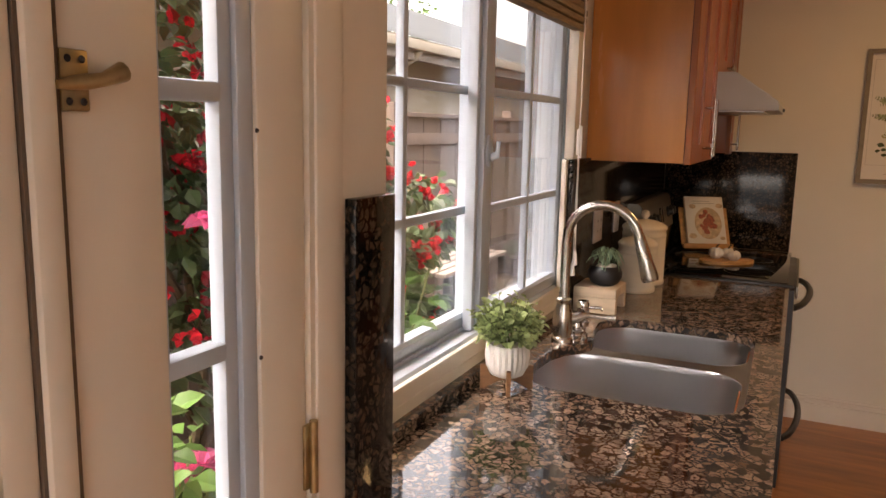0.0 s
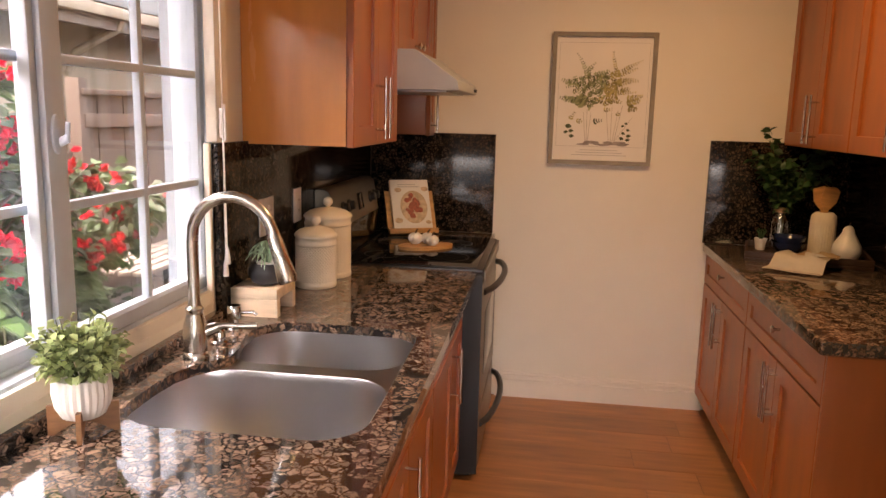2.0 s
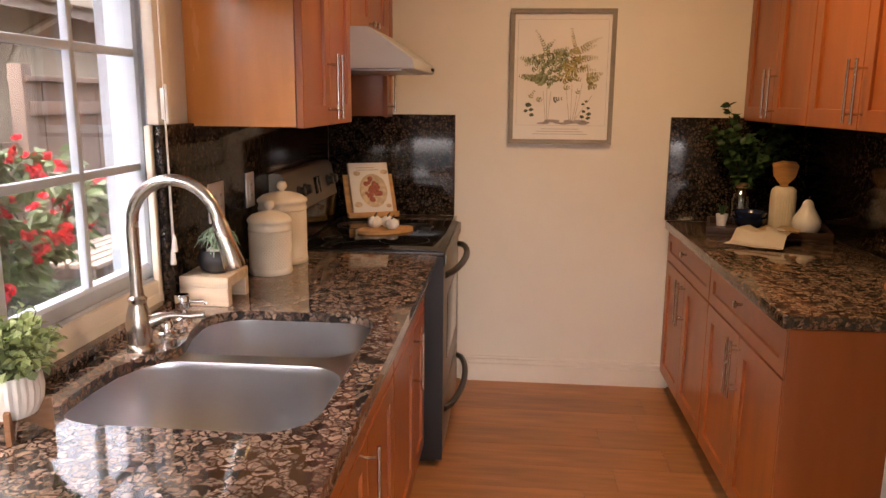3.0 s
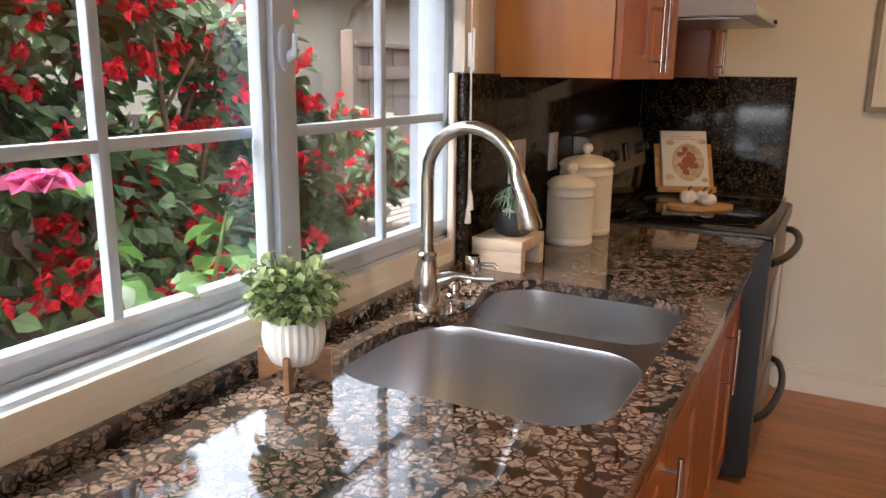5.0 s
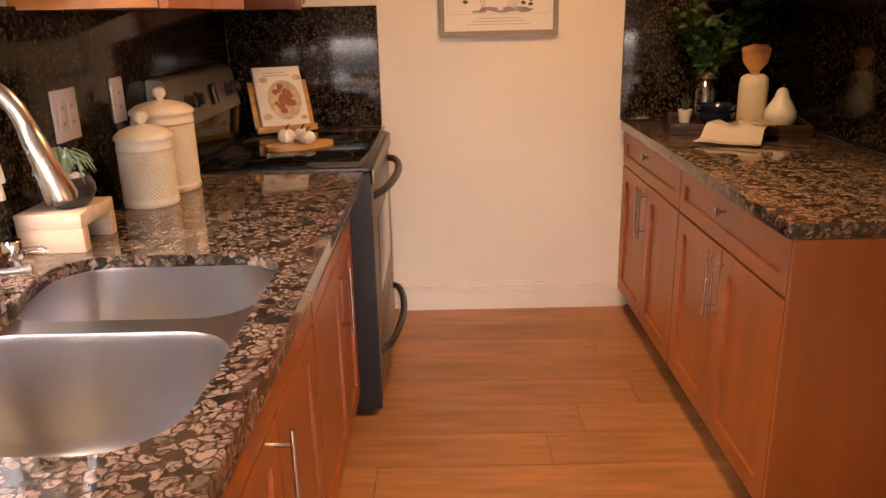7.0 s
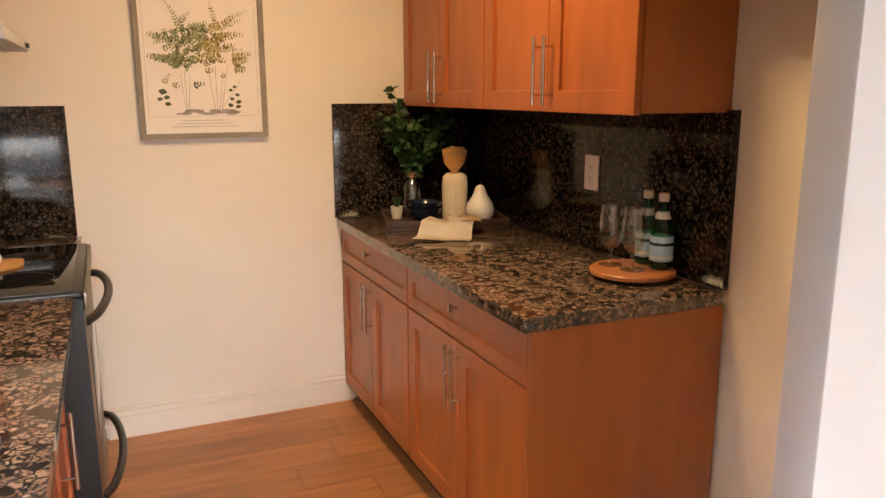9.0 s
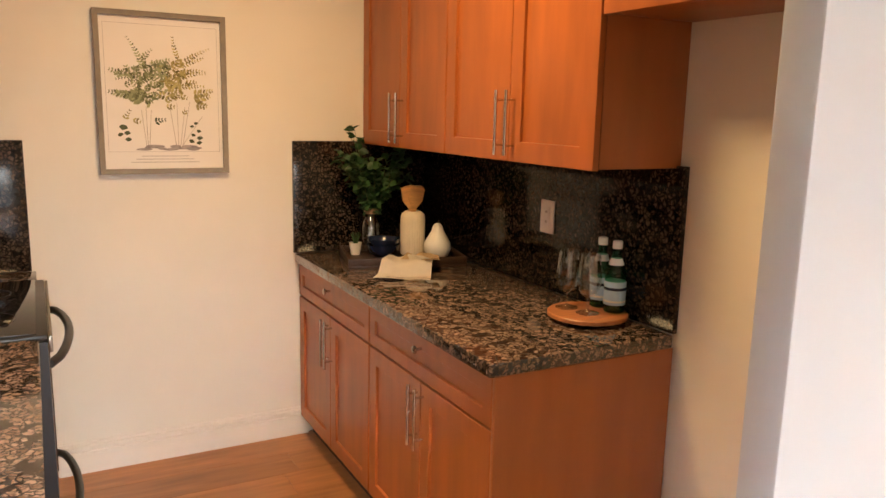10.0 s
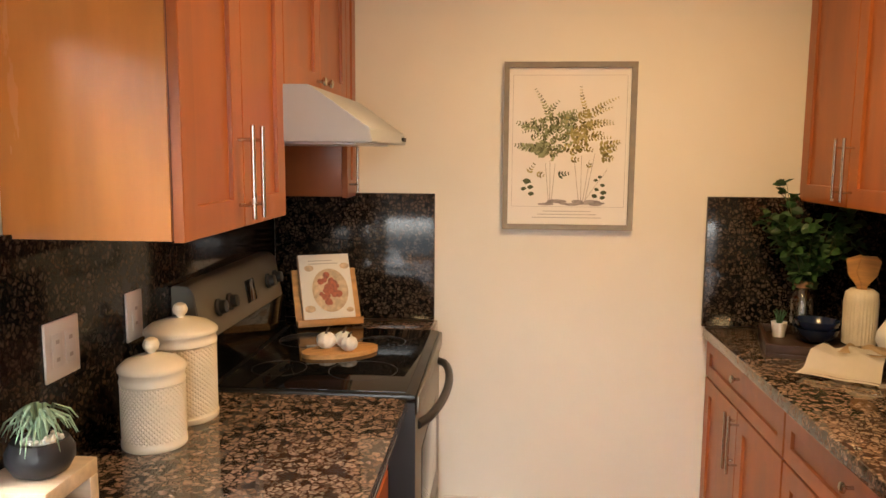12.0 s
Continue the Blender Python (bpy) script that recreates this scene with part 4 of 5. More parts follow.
for u0, u1, v1 in ((0.355, 0.325, 0.60), (0.365, 0.36, 0.58), (0.375, 0.40, 0.60), (0.585, 0.545, 0.58), (0.60, 0.60, 0.55), (0.615, 0.66, 0.58), (0.63, 0.70, 0.54), (0.62, 0.80, 0.63)):
    (x0, z0), (x1, z1) = ink(u0, 0.835), ink(u1, v1)
    add_poly(bm, [(x0, -0.0095, z0), (x0 + 0.0025, -0.0095, z0), (x1 + 0.0015, -0.0095, z1), (x1, -0.0095, z1)])
part("printed_stems", bm, INK_BROWN, pic, "pale brown printed stems", 0)
bm = bmesh.new()
for k in range(26):
    x, z = ink(0.27 + 0.46 * rng.random(), 0.836 + rng.uniform(-0.012, 0.012))
    w = rng.uniform(0.014, 0.032)
    add_poly(bm, [(x + w * math.cos(2 * math.pi * i / 10), -0.0096 - 0.00003 * k, z + 0.005 * math.sin(2 * math.pi * i / 10)) for i in range(10)])
tagged(part("printed_soil", bm, INK_SOIL, pic, "dark printed patch of soil", 0), kind="stuff")


# ---- things on the window counter ----
def foliage(name, parent, mtl, n, centre, spread, length, width, rng, label="", inner=0.35):
    bm = bmesh.new()
    for _ in range(n):
        d = rand_dir(rng, 0.25)
        r = rng.uniform(inner, 1.0)
        p = Vector(centre) + Vector((d.x * spread[0], d.y * spread[1], d.z * spread[2])) * r
        leaf_mesh(bm, p, d + rand_dir(rng) * 0.6, length * rng.uniform(0.7, 1.25), width * rng.uniform(0.7, 1.2), 0.25, rng.uniform(-0.8, 0.8))
    return part(name, bm, mtl, parent, label, 0)


pot = thing("potted_plant", pose(-0.560, 1.556, CT), "bushy green plant in a fluted white pot on a wooden stand", "plant")
STAND = [(-0.060, 0), (-0.050, 0)] + [(-0.050 + 0.1 * k / 10, 0.022 * math.sin(math.pi * k / 10)) for k in range(1, 10)] + [(0.050, 0), (0.060, 0), (0.060, 0.056), (0.046, 0.056), (0.036, 0.030), (-0.036, 0.030), (-0.046, 0.056), (-0.060, 0.056)]
for k, turn in enumerate((25, 115)):
    board_bm = prism([(y, z) for y, z in STAND], -0.004 - 0.0003 * k, 0.004 + 0.0003 * k)
    part("stand", board_bm, STAND_WOOD, pot, "walnut cross stand board").matrix_local = pose(0, 0, 0.0002 * k, 0, 0, turn - 90)
part("pot", lathe([(0.026, 0.0305), (0.038, 0.036), (0.048, 0.056), (0.0515, 0.080), (0.049, 0.106), (0.047, 0.108), (0.044, 0.096), (0.01, 0.094)], 96, ribs=24, depth=0.055), WHITE_CERAMIC, pot, "white fluted ceramic pot")
rng = random.Random(3)
foliage("foliage", pot, LEAF_POT, 620, (0, 0, 0.143), (0.070, 0.070, 0.052), 0.019, 0.017, rng, "pale green small-leaved foliage")
bm = bmesh.new()
lv = bmesh.new()
for _ in range(34):
    d = rand_dir(rng, 0.9)
    tip = Vector((d.x * 0.088, d.y * 0.088, 0.150 + d.z * 0.066))
    add_tube(bm, [(0, 0, 0.09), Vector((d.x * 0.045, d.y * 0.045, 0.135)), tip], [0.0016, 0.0012, 0.0006], 5)
    for k in range(7):
        leaf_mesh(lv, tip.lerp(Vector((d.x * 0.05, d.y * 0.05, 0.14)), k / 7), rand_dir(rng, 0.4), rng.uniform(0.012, 0.021), rng.uniform(0.011, 0.018), 0.25, rng.uniform(-0.8, 0.8))
tagged(part("sprigs", lv, LEAF_POT, pot, "loose leafy sprigs", 0), kind="stuff")
tagged(part("stems", bm, STEM, pot), kind="stuff")

riser = thing("wooden_riser", pose(0, 0, 0), "pale wooden display riser on the granite", "riser")
part("top", box(-0.630, -0.492, 2.362, 2.522, 0.906, 0.936, 0.002), PALE_WOOD, riser)
part("leg", box(-0.630, -0.492, 2.362, 2.390, CT, 0.9055, 0.002), PALE_WOOD, riser)
part("leg", box(-0.630, -0.492, 2.494, 2.522, CT, 0.9055, 0.002), PALE_WOOD, riser)

air = thing("air_plant", pose(-0.548, 2.440, 0.936), "spiky air plant in a charcoal bowl on the riser", "plant")
part("bowl", lathe([(0.030, 0), (0.045, 0.008), (0.056, 0.028), (0.056, 0.045), (0.046, 0.064), (0.042, 0.064), (0.040, 0.054), (0.005, 0.052)], 32), CHARCOAL, air, "round charcoal ceramic bowl")
bm = bmesh.new()
rng = random.Random(8)
for _ in range(40):
    a, r = rng.uniform(0, 6.3), rng.uniform(0, 0.034)
    bmesh.ops.create_icosphere(bm, subdivisions=1, radius=rng.uniform(0.005, 0.008), matrix=Matrix.Translation((r * math.cos(a), r * math.sin(a), 0.058 + rng.uniform(0, 0.006))))
tagged(part("pebbles", bm, PEBBLE, air, "white pebbles"), kind="stuff")
bm = bmesh.new()
for k in range(34):
    a = k * 2.4
    reach, rise = rng.uniform(0.035, 0.068), rng.uniform(0.03, 0.066)
    c, s = math.cos(a), math.sin(a)
    drop = rng.uniform(0.0, 0.025) * (k % 3)
    pts = [(0.004 * c, 0.004 * s, 0.058), (reach * 0.4 * c, reach * 0.4 * s, 0.062 + rise), (reach * 0.8 * c, reach * 0.8 * s, 0.058 + rise * 0.8), (reach * c, reach * s, 0.055 + rise * 0.5 - drop * 0.6)]
    add_tube(bm, pts, [0.0042, 0.0034, 0.002, 0.0006], 5)
part("leaves", bm, LEAF_AIR, air, "curling pale green leaves")


def canister(m, r, h, label):
    can = thing("canister", m, label, "canister", "ivory canisters")
    part("body", lathe([(r * 0.97, 0), (r * 1.0, 0.004), (r * 1.0, 0.014), (r * 0.94, 0.019), (r * 0.94, h - 0.029), (r * 1.0, h - 0.026), (r * 1.0, h - 0.020), (r * 0.97, h - 0.016), (r * 0.97, h - 0.004), (r * 0.99, h)], 56), IVORY, can)
    bm = bmesh.new()
    seg, z0, z1 = 80, 0.0195, h - 0.0295
    rows = int((z1 - z0) / 0.0056)
    rings = []
    for k in range(rows + 1):
        z = z0 + (z1 - z0) * k / rows
        rings.append([bm.verts.new(((r * 0.955 + 0.0024 * ((i + k) % 2)) * math.cos(2 * math.pi * i / seg), (r * 0.955 + 0.0024 * ((i + k) % 2)) * math.sin(2 * math.pi * i / seg), z)) for i in range(seg)])
    for a, b in zip(rings, rings[1:]):
        for i in range(seg):
            j = (i + 1) % seg
            if (i + rings.index(a)) % 2:
                bm.faces.new((a[i], a[j], b[i]))
                bm.faces.new((a[j], b[j], b[i]))
            else:
                bm.faces.new((a[i], a[j], b[j]))
                bm.faces.new((a[i], b[j], b[i]))
    part("weave", bm, IVORY, can, "basket-weave relief", 0)
    lid = part("lid", lathe([(r * 1.03, h + 0.0005), (r * 1.03, h + 0.006), (r * 0.97, h + 0.012), (r * 0.80, h + 0.022), (r * 0.45, h + 0.031), (r * 0.2, h + 0.034), (0.008, h + 0.036)], 48), IVORY, can)
    part("knob", lathe([(0.008, h + 0.035), (0.009, h + 0.040), (0.016, h + 0.046), (0.018, h + 0.055), (0.014, h + 0.066), (0.004, h + 0.071)], 24), IVORY, lid)
    return can


canister(pose(-0.512, 2.792, CT), 0.070, 0.170, "small ivory canister with basket-weave relief and a lid")
canister(pose(-0.522, 2.968, CT), 0.084, 0.212, "tall ivory canister with basket-weave relief and a lid")

# cookbook on its stand
book_pose = pose(-0.384, 3.945, 0.8660, 0, 0, 25)
stand = thing("book_stand", book_pose, "light wooden cookbook stand on the granite strip", "stand")
part("ledge", box(-0.122, 0.122, -0.022, 0.012, 0.0, 0.016, 0.002), BOARD_WOOD, stand)
part("back_board", box(-0.122, 0.122, -0.006, 0.006, 0.0, 0.20, 0.002), BOARD_WOOD, stand).matrix_local = pose(0, 0.016, 0.014, -29, 0, 0)
part("lip", box(-0.122, 0.122, -0.030, -0.0225, 0.0, 0.026, 0.002), BOARD_WOOD, stand)
book = thing("cookbook", book_pose @ pose(0, -0.003, 0.018, -29, 0, 0), "white cookbook with a plated dish on its cover", "book")
part("pages", box(-0.093, 0.093, -0.010, 0.004, 0.002, 0.252, 0.001), PAPER, book)
part("cover", box(-0.096, 0.096, -0.013, -0.0105, 0.0, 0.255, 0.0008), PAPER, book, "white printed cover")
part("spine", box(-0.0985, -0.0965, -0.013, 0.006, 0.0, 0.255, 0.0005), COVER_TAN, book)
bm = bmesh.new()
add_poly(bm, [(0.012 + 0.068 * math.cos(2 * math.pi * k / 28), -0.0134, 0.110 + 0.086 * math.sin(2 * math.pi * k / 28)) for k in range(28)])
part("printed_plate", bm, COVER_TAN, book, "printed oval plate", 0)
bm = bmesh.new()
rng = random.Random(4)
for k in range(44):
    a, r = rng.uniform(0, 6.3), rng.uniform(0, 0.95)
    cx, cz, s = 0.012 + 0.044 * r * math.cos(a), 0.115 + 0.062 * r * math.sin(a), rng.uniform(0.008, 0.015)
    add_poly(bm, [(cx + s * math.cos(2 * math.pi * i / 8), -0.0136 - 0.00004 * k, cz + s * math.sin(2 * math.pi * i / 8)) for i in range(8)])
part("printed_food", bm, COVER_RED, book, "printed red and brown food", 0)
part("printed_title", boxes(*[(-0.06, 0.05 - 0.02 * (k % 2), -0.0136, -0.0132, 0.215 + 0.012 * k, 0.219 + 0.012 * k) for k in range(2)]), INK_GREY, book, "unreadable title lines")
for cx, cz, s in ((-0.060, 0.200, 0.018), (0.075, 0.205, 0.018), (-0.070, 0.04, 0.020), (0.078, 0.030, 0.014)):
    bm = bmesh.new()
    add_poly(bm, [(cx + s * math.cos(2 * math.pi * i / 12), -0.01332, cz + 0.7 * s * math.sin(2 * math.pi * i / 12)) for i in range(12)])
    part("printed_garnish", bm, COVER_TAN, book, "", 0)

board = thing("serving_board", pose(-0.258, 3.545, 0.8660, 0, 0, 32), "oval honey wood serving board on the cooktop", "board")
part("board", slab(arc(0, 0, 0.125, 0.070, 0, 360, 39)[:-1], 0.0, 0.014), BOARD_WOOD, board)
part("stripe", boxes((-0.085, 0.108, 0.026, 0.033, 0.0141, 0.0146)), STAND_WOOD, board, "dark inlaid stripe")


def pumpkin(m, r):
    p = thing("pumpkin", m, "small white decorative pumpkin on the wooden board", "pumpkin", "white pumpkins")
    prof = [(0.002, r * 0.10), (r * 0.5, 0.0), (r * 0.9, r * 0.35), (r, r * 0.75), (r * 0.85, r * 1.2), (r * 0.45, r * 1.45), (0.002, r * 1.32)]
    part("body", lathe(prof, 64, ribs=8, depth=0.12), WHITE_CERAMIC, p)
    part("stem", tube([(0, 0, r * 1.30), (0.002, 0, r * 1.65), (0.010, 0.004, r * 1.95)], [0.005, 0.004, 0.003], 8), BARK, p)


for dx, dy, r in ((-0.042, 0.002, 0.033), (0.008, 0.030, 0.031), (0.035, -0.022, 0.030)):
    pumpkin(pose(-0.262 + dx, 3.548 + dy, 0.8812), r)

# ---- things on the serving counter ----
tray = thing("serving_tray", pose(1.378, 3.785, CT, 0, 0, -14), "dark stained rectangular wooden tray", "tray")
part("bottom", box(-0.245, 0.245, -0.165, 0.165, 0.0, 0.012, 0.002), DARK_WOOD, tray)
for a, b, c, d in ((-0.245, 0.245, -0.165, -0.153), (-0.245, 0.245, 0.153, 0.165), (-0.245, -0.233, -0.1525, 0.1525), (0.233, 0.245, -0.1525, 0.1525)):
    part("rim", box(a, b, c, d, 0.0125, 0.042, 0.002), DARK_WOOD, tray)
TZ = CT + 0.0125

vase = thing("ribbed_vase", pose(1.455, 3.835, TZ), "cream ribbed ceramic utensil jar holding wooden paddles", "jar")
part("jar", lathe([(0.044, 0), (0.053, 0.006), (0.054, 0.15), (0.050, 0.178), (0.036, 0.190), (0.030, 0.192), (0.028, 0.180), (0.004, 0.178)], 120, ribs=30, depth=0.035), CREAM_CERAMIC, vase)
for dx, rot, k in ((-0.010, -8, 1.0), (0.012, 12, 0.9)):
    ut = part("paddle", slab([(-0.008, 0.0), (0.008, 0.0), (0.010, 0.10), (0.034 * k, 0.135), (0.038 * k, 0.185), (0.020, 0.200), (-0.028, 0.196), (-0.034 * k, 0.14), (-0.010, 0.10)], -0.003, 0.003), BOARD_WOOD, vase, "honey wood paddle")
    ut.matrix_local = pose(dx, dx * 0.4, 0.105, 90, 0, 0) @ pose(0, 0, 0, 0, 0, rot)

pear = thing("ceramic_pear", pose(1.525, 3.735, TZ), "matte white ceramic pear ornament", "ornament")
part("pear", lathe([(0.022, 0), (0.047, 0.010), (0.059, 0.036), (0.056, 0.064), (0.040, 0.092), (0.026, 0.115), (0.021, 0.135), (0.012, 0.146), (0.002, 0.149)], 40), WHITE_CERAMIC, pear)
part("stem", tube([(0, 0, 0.147), (0.002, 0, 0.156), (0.006, 0.002, 0.162)], 0.0022, 6), BARK, pear)

for k in range(2):
    bw = thing("bowl", pose(1.322, 3.850, TZ + 0.026 * k), "navy glazed bowl stacked on the tray", "bowl", "navy bowls")
    part("bowl", lathe([(0.036, 0), (0.041, 0.004), (0.066, 0.030), (0.072, 0.052), (0.0695, 0.052), (0.062, 0.032), (0.038, 0.009), (0.004, 0.007)], 40), NAVY, bw)

mini = thing("small_pot", pose(1.225, 3.925, TZ), "tiny white pot with dark grass", "plant")
part("pot", lathe([(0.020, 0), (0.027, 0.052), (0.025, 0.052), (0.022, 0.042), (0.002, 0.040)], 24), WHITE_CERAMIC, mini)
bm = bmesh.new()
rng = random.Random(2)
for _ in range(40):
    d = rand_dir(rng, 1.4)
    add_tube(bm, [(d.x * 0.008, d.y * 0.008, 0.04), (d.x * 0.018, d.y * 0.018, 0.06 + 0.02 * d.z), (d.x * 0.03, d.y * 0.03, 0.07 + 0.03 * d.z)], [0.0012, 0.001, 0.0004], 4)
part("grass", bm, LEAF_EUCA, mini)

gv = thing("glass_vase", pose(1.318, 3.975, CT + 0.0125), "clear glass bottle vase with a cork collar and leafy branches", "vase")
part("bottle", lathe([(0.044, 0), (0.050, 0.006), (0.050, 0.120), (0.044, 0.145), (0.028, 0.162), (0.026, 0.185), (0.023, 0.185), (0.024, 0.162), (0.040, 0.142), (0.046, 0.118), (0.046, 0.010), (0.004, 0.006)], 40), GLASS, gv, "clear glass bottle")
part("cork_collar", lathe([(0.027, 0.168), (0.031, 0.170), (0.031, 0.192), (0.027, 0.194)], 24), CORK, gv)
bm, lv = bmesh.new(), bmesh.new()
rng = random.Random(21)
for k in range(22):
    a = k * 2.4 + rng.uniform(-0.3, 0.3)
    reach, top = rng.uniform(0.08, 0.19), rng.uniform(0.30, 0.47)
    if k in (3, 10):
        reach, top, a = 0.09, 0.53, 3.0 + 0.05 * k
    c, s = math.cos(a), math.sin(a) * 0.55
    if s > 0:
        s *= 0.7
    pts = [Vector((0.008 * c, 0.008 * s, 0.03)), Vector((0.015 * c, 0.015 * s, 0.19)), Vector((reach * 0.6 * c, reach * 0.6 * s, 0.19 + (top - 0.19) * 0.55)), Vector((reach * c, reach * s, top))]
    add_tube(bm, pts, [0.002, 0.002, 0.0016, 0.0008], 5)
    for u in range(12):
        t = u / 11
        p = pts[1].lerp(pts[2], t * 2) if t < 0.5 else pts[2].lerp(pts[3], t * 2 - 1)
        for _ in range(2):
            leaf_mesh(lv, p, rand_dir(rng, 0.2), rng.uniform(0.034, 0.052), rng.uniform(0.026, 0.038), 0.15, rng.uniform(-1, 1))
part("branches", bm, STEM, gv)
part("leaves", lv, LEAF_EUCA, gv, "dark green rounded leaves", 0)


def cloth(name, m, w, d, material, label, lift, over, n=26):
    """A folded cloth: a thin sheet with soft waves; its far part lies lifted over the tray's rim."""
    o = thing(name, m, label, "towel")
    bm = bmesh.new()
    grid = []
    for i in range(n + 1):
        row = []
        for j in range(n + 1):
            u, v = i / n, j / n
            x = (u - 0.5) * w * (1 - 0.12 * v) + 0.02 * (1 - v) * (u < 0.3) * (0.3 - u) * -8 * 0.3
            y = v * d
            s = min(max((v - over) / 0.28, 0), 1)
            z = 0.006 + lift * (3 * s * s - 2 * s ** 3) + 0.004 * math.sin(9 * u + 3 * v) * (0.3 + v) + 0.003 * math.sin(17 * u * v + 1)
            row.append(bm.verts.new((x, y, z)))
        grid.append(row)
    for i in range(n):
        for j in range(n):
            bm.faces.new((grid[i][j], grid[i + 1][j], grid[i + 1][j + 1], grid[i][j + 1]))
    bmesh.ops.solidify(bm, geom=list(bm.faces), thickness=0.007)
    part("cloth", bm, material, o, "", 60)
    bm = bmesh.new()
    add_tube(bm, [(grid_x, 0.022, 0.0078 + 0.004 * math.sin(9 * (grid_x / w + 0.5)) * 0.3) for grid_x in [(-0.5 + k / 16) * w for k in range(17)]], 0.0016, 5)
    part("stitching", bm, STITCH, o, "brown edge stitching")
    return o


cloth("dish_towel", pose(1.205, 3.395, CT + 0.006, 0, 0, -33), 0.20, 0.24, CLOTH, "cream linen towel draped over the tray's edge", 0.046, 0.25)
cloth("napkin", pose(1.335, 3.50, CT + 0.050, 0, 0, -28), 0.14, 0.13, CLOTH_TAN, "tan linen napkin folded on the tray", 0.004, 0.5)

susan = thing("lazy_susan", pose(1.516, 2.710, CT), "round acacia wood lazy susan on the granite", "turntable")
part("foot", lathe([(0.07, 0), (0.07, 0.010)], 32), DARK_WOOD, susan)
part("disc", lathe([(0.116, 0.0105), (0.125, 0.014), (0.125, 0.024), (0.122, 0.027)], 56), SUSAN_WOOD, susan)
SZ = CT + 0.0272


def bottle(m):
    o = thing("water_bottle", m, "green glass sparkling water bottle with a pale blue label", "bottle", "green bottles")
    b = part("glass", lathe([(0.026, 0), (0.032, 0.004), (0.033, 0.110), (0.031, 0.128), (0.020, 0.158), (0.014, 0.178), (0.013, 0.205), (0.012, 0.205)], 32), BOTTLE_GREEN, o, "green glass")
    part("label", lathe([(0.0333, 0.026), (0.0337, 0.027), (0.0337, 0.098), (0.0333, 0.099)], 32), LABEL_BLUE, o, "pale blue paper label with unreadable print")
    part("label_band", lathe([(0.0338, 0.072), (0.0341, 0.073), (0.0341, 0.080), (0.0338, 0.081)], 32), NAVY, o)
    part("label_band", lathe([(0.0338, 0.034), (0.0341, 0.0345), (0.0341, 0.040), (0.0338, 0.0405)], 32), LABEL_WHITE, o)
    part("neck_label", lathe([(0.0235, 0.150), (0.0175, 0.170)], 24), LABEL_WHITE, o)
    part("cap", lathe([(0.0145, 0.200), (0.0150, 0.202), (0.0150, 0.222), (0.013, 0.224)], 24), LABEL_WHITE, o, "white screw cap")
    return o


b1 = bottle(pose(1.588, 2.672, SZ))
copy_thing(b1, pose(1.592, 2.745, SZ))


def goblet(m):
    o = thing("goblet", m, "clear stemmed water goblet on the lazy susan", "glass", "goblets")
    part("foot", lathe([(0.036, 0), (0.036, 0.002), (0.010, 0.006), (0.005, 0.012)], 32), GLASS, o)
    part("stem", lathe([(0.005, 0.0121), (0.0045, 0.030), (0.007, 0.050)], 16), GLASS, o)
    part("cup", lathe([(0.007, 0.0501), (0.026, 0.062), (0.037, 0.090), (0.038, 0.120), (0.031, 0.185), (0.0298, 0.185), (0.0365, 0.120), (0.0355, 0.092), (0.025, 0.066), (0.004, 0.056)], 36), GLASS, o)
    return o


g1 = goblet(pose(1.482, 2.772, SZ))
copy_thing(g1, pose(1.500, 2.690, SZ))

# ---- outside ----
solid("ground", box(-60, -0.81, -60, 60, -0.30, -0.12), SOIL, "dark mulched garden soil", "ground", "structure")
path = solid("pavement", box(-1.35, -0.82, -1.0, 9.0, -0.119, -0.09, 0.004), STUCCO, "narrow concrete path along the house", "pavement", "structure")

house = thing("neighbour_house", pose(0, 0, 0), "beige stucco house with a grey shingle roof", "house")
part("wall", box(-9.0, -3.75, -9.0, 26.0, -0.12, 2.35), STUCCO, house, "beige stucco wall")
part("fascia", box(-3.24, -3.20, -9.2, 26.2, 2.02, 2.20, 0.004), FASCIA, house, "grey-brown fascia board")
part("soffit", box(-3.75, -3.24, -9.2, 26.2, 2.16, 2.18), FASCIA, house)
part("gutter", box(-3.20, -3.11, -9.2, 26.2, 2.10, 2.19, 0.015), STUCCO, house, "pale metal gutter")
part("downspout", tube([(-3.16, 6.2, 2.12), (-3.20, 6.2, 2.05), (-3.60, 6.2, 1.85), (-3.66, 6.2, 1.7), (-3.66, 6.2, 0.0)], 0.035, 8), STUCCO, house)
roof = part("roof", prism([(0, 0), (1, 0), (1, 0.01), (0, 0.01)], -6.51, -6.5), SHINGLE, house, "grey shingle roof")
bm = bmesh.new()
for k in range(26):
    d = k * 0.16
    x0, z0 = -3.12 - d, 2.20 + d * 0.36
    x1, z1 = x0 - 0.17, z0 + 0.17 * 0.36
    vs = [bm.verts.new(p) for p in ((x0, -9.2, z0), (x0, 26.2, z0), (x0, 26.2, z0 + 0.028), (x0, -9.2, z0 + 0.028), (x1, -9.2, z1), (x1, 26.2, z1))]
    bm.faces.new((vs[0], vs[1], vs[2], vs[3]))
    bm.faces.new((vs[3], vs[2], vs[5], vs[4]))
bmesh.ops.recalc_face_normals(bm, faces=bm.faces)
roof.data = finish("roof", bm, SHINGLE, 20)

fence = thing("garden_fence", pose(0, 0, 0), "brown stained board fence along the side yard", "fence")
bd = finish("board", box(-0.010, 0.010, 0.002, 0.148, -0.12, 1.50, 0.002), FENCE, 0)
for k in range(46):
    ob = new("board", bd)
    ob.parent = fence
    ob.location = (-2.62 + 0.004 * (k % 2), 4.75 + 0.150 * k, 0)
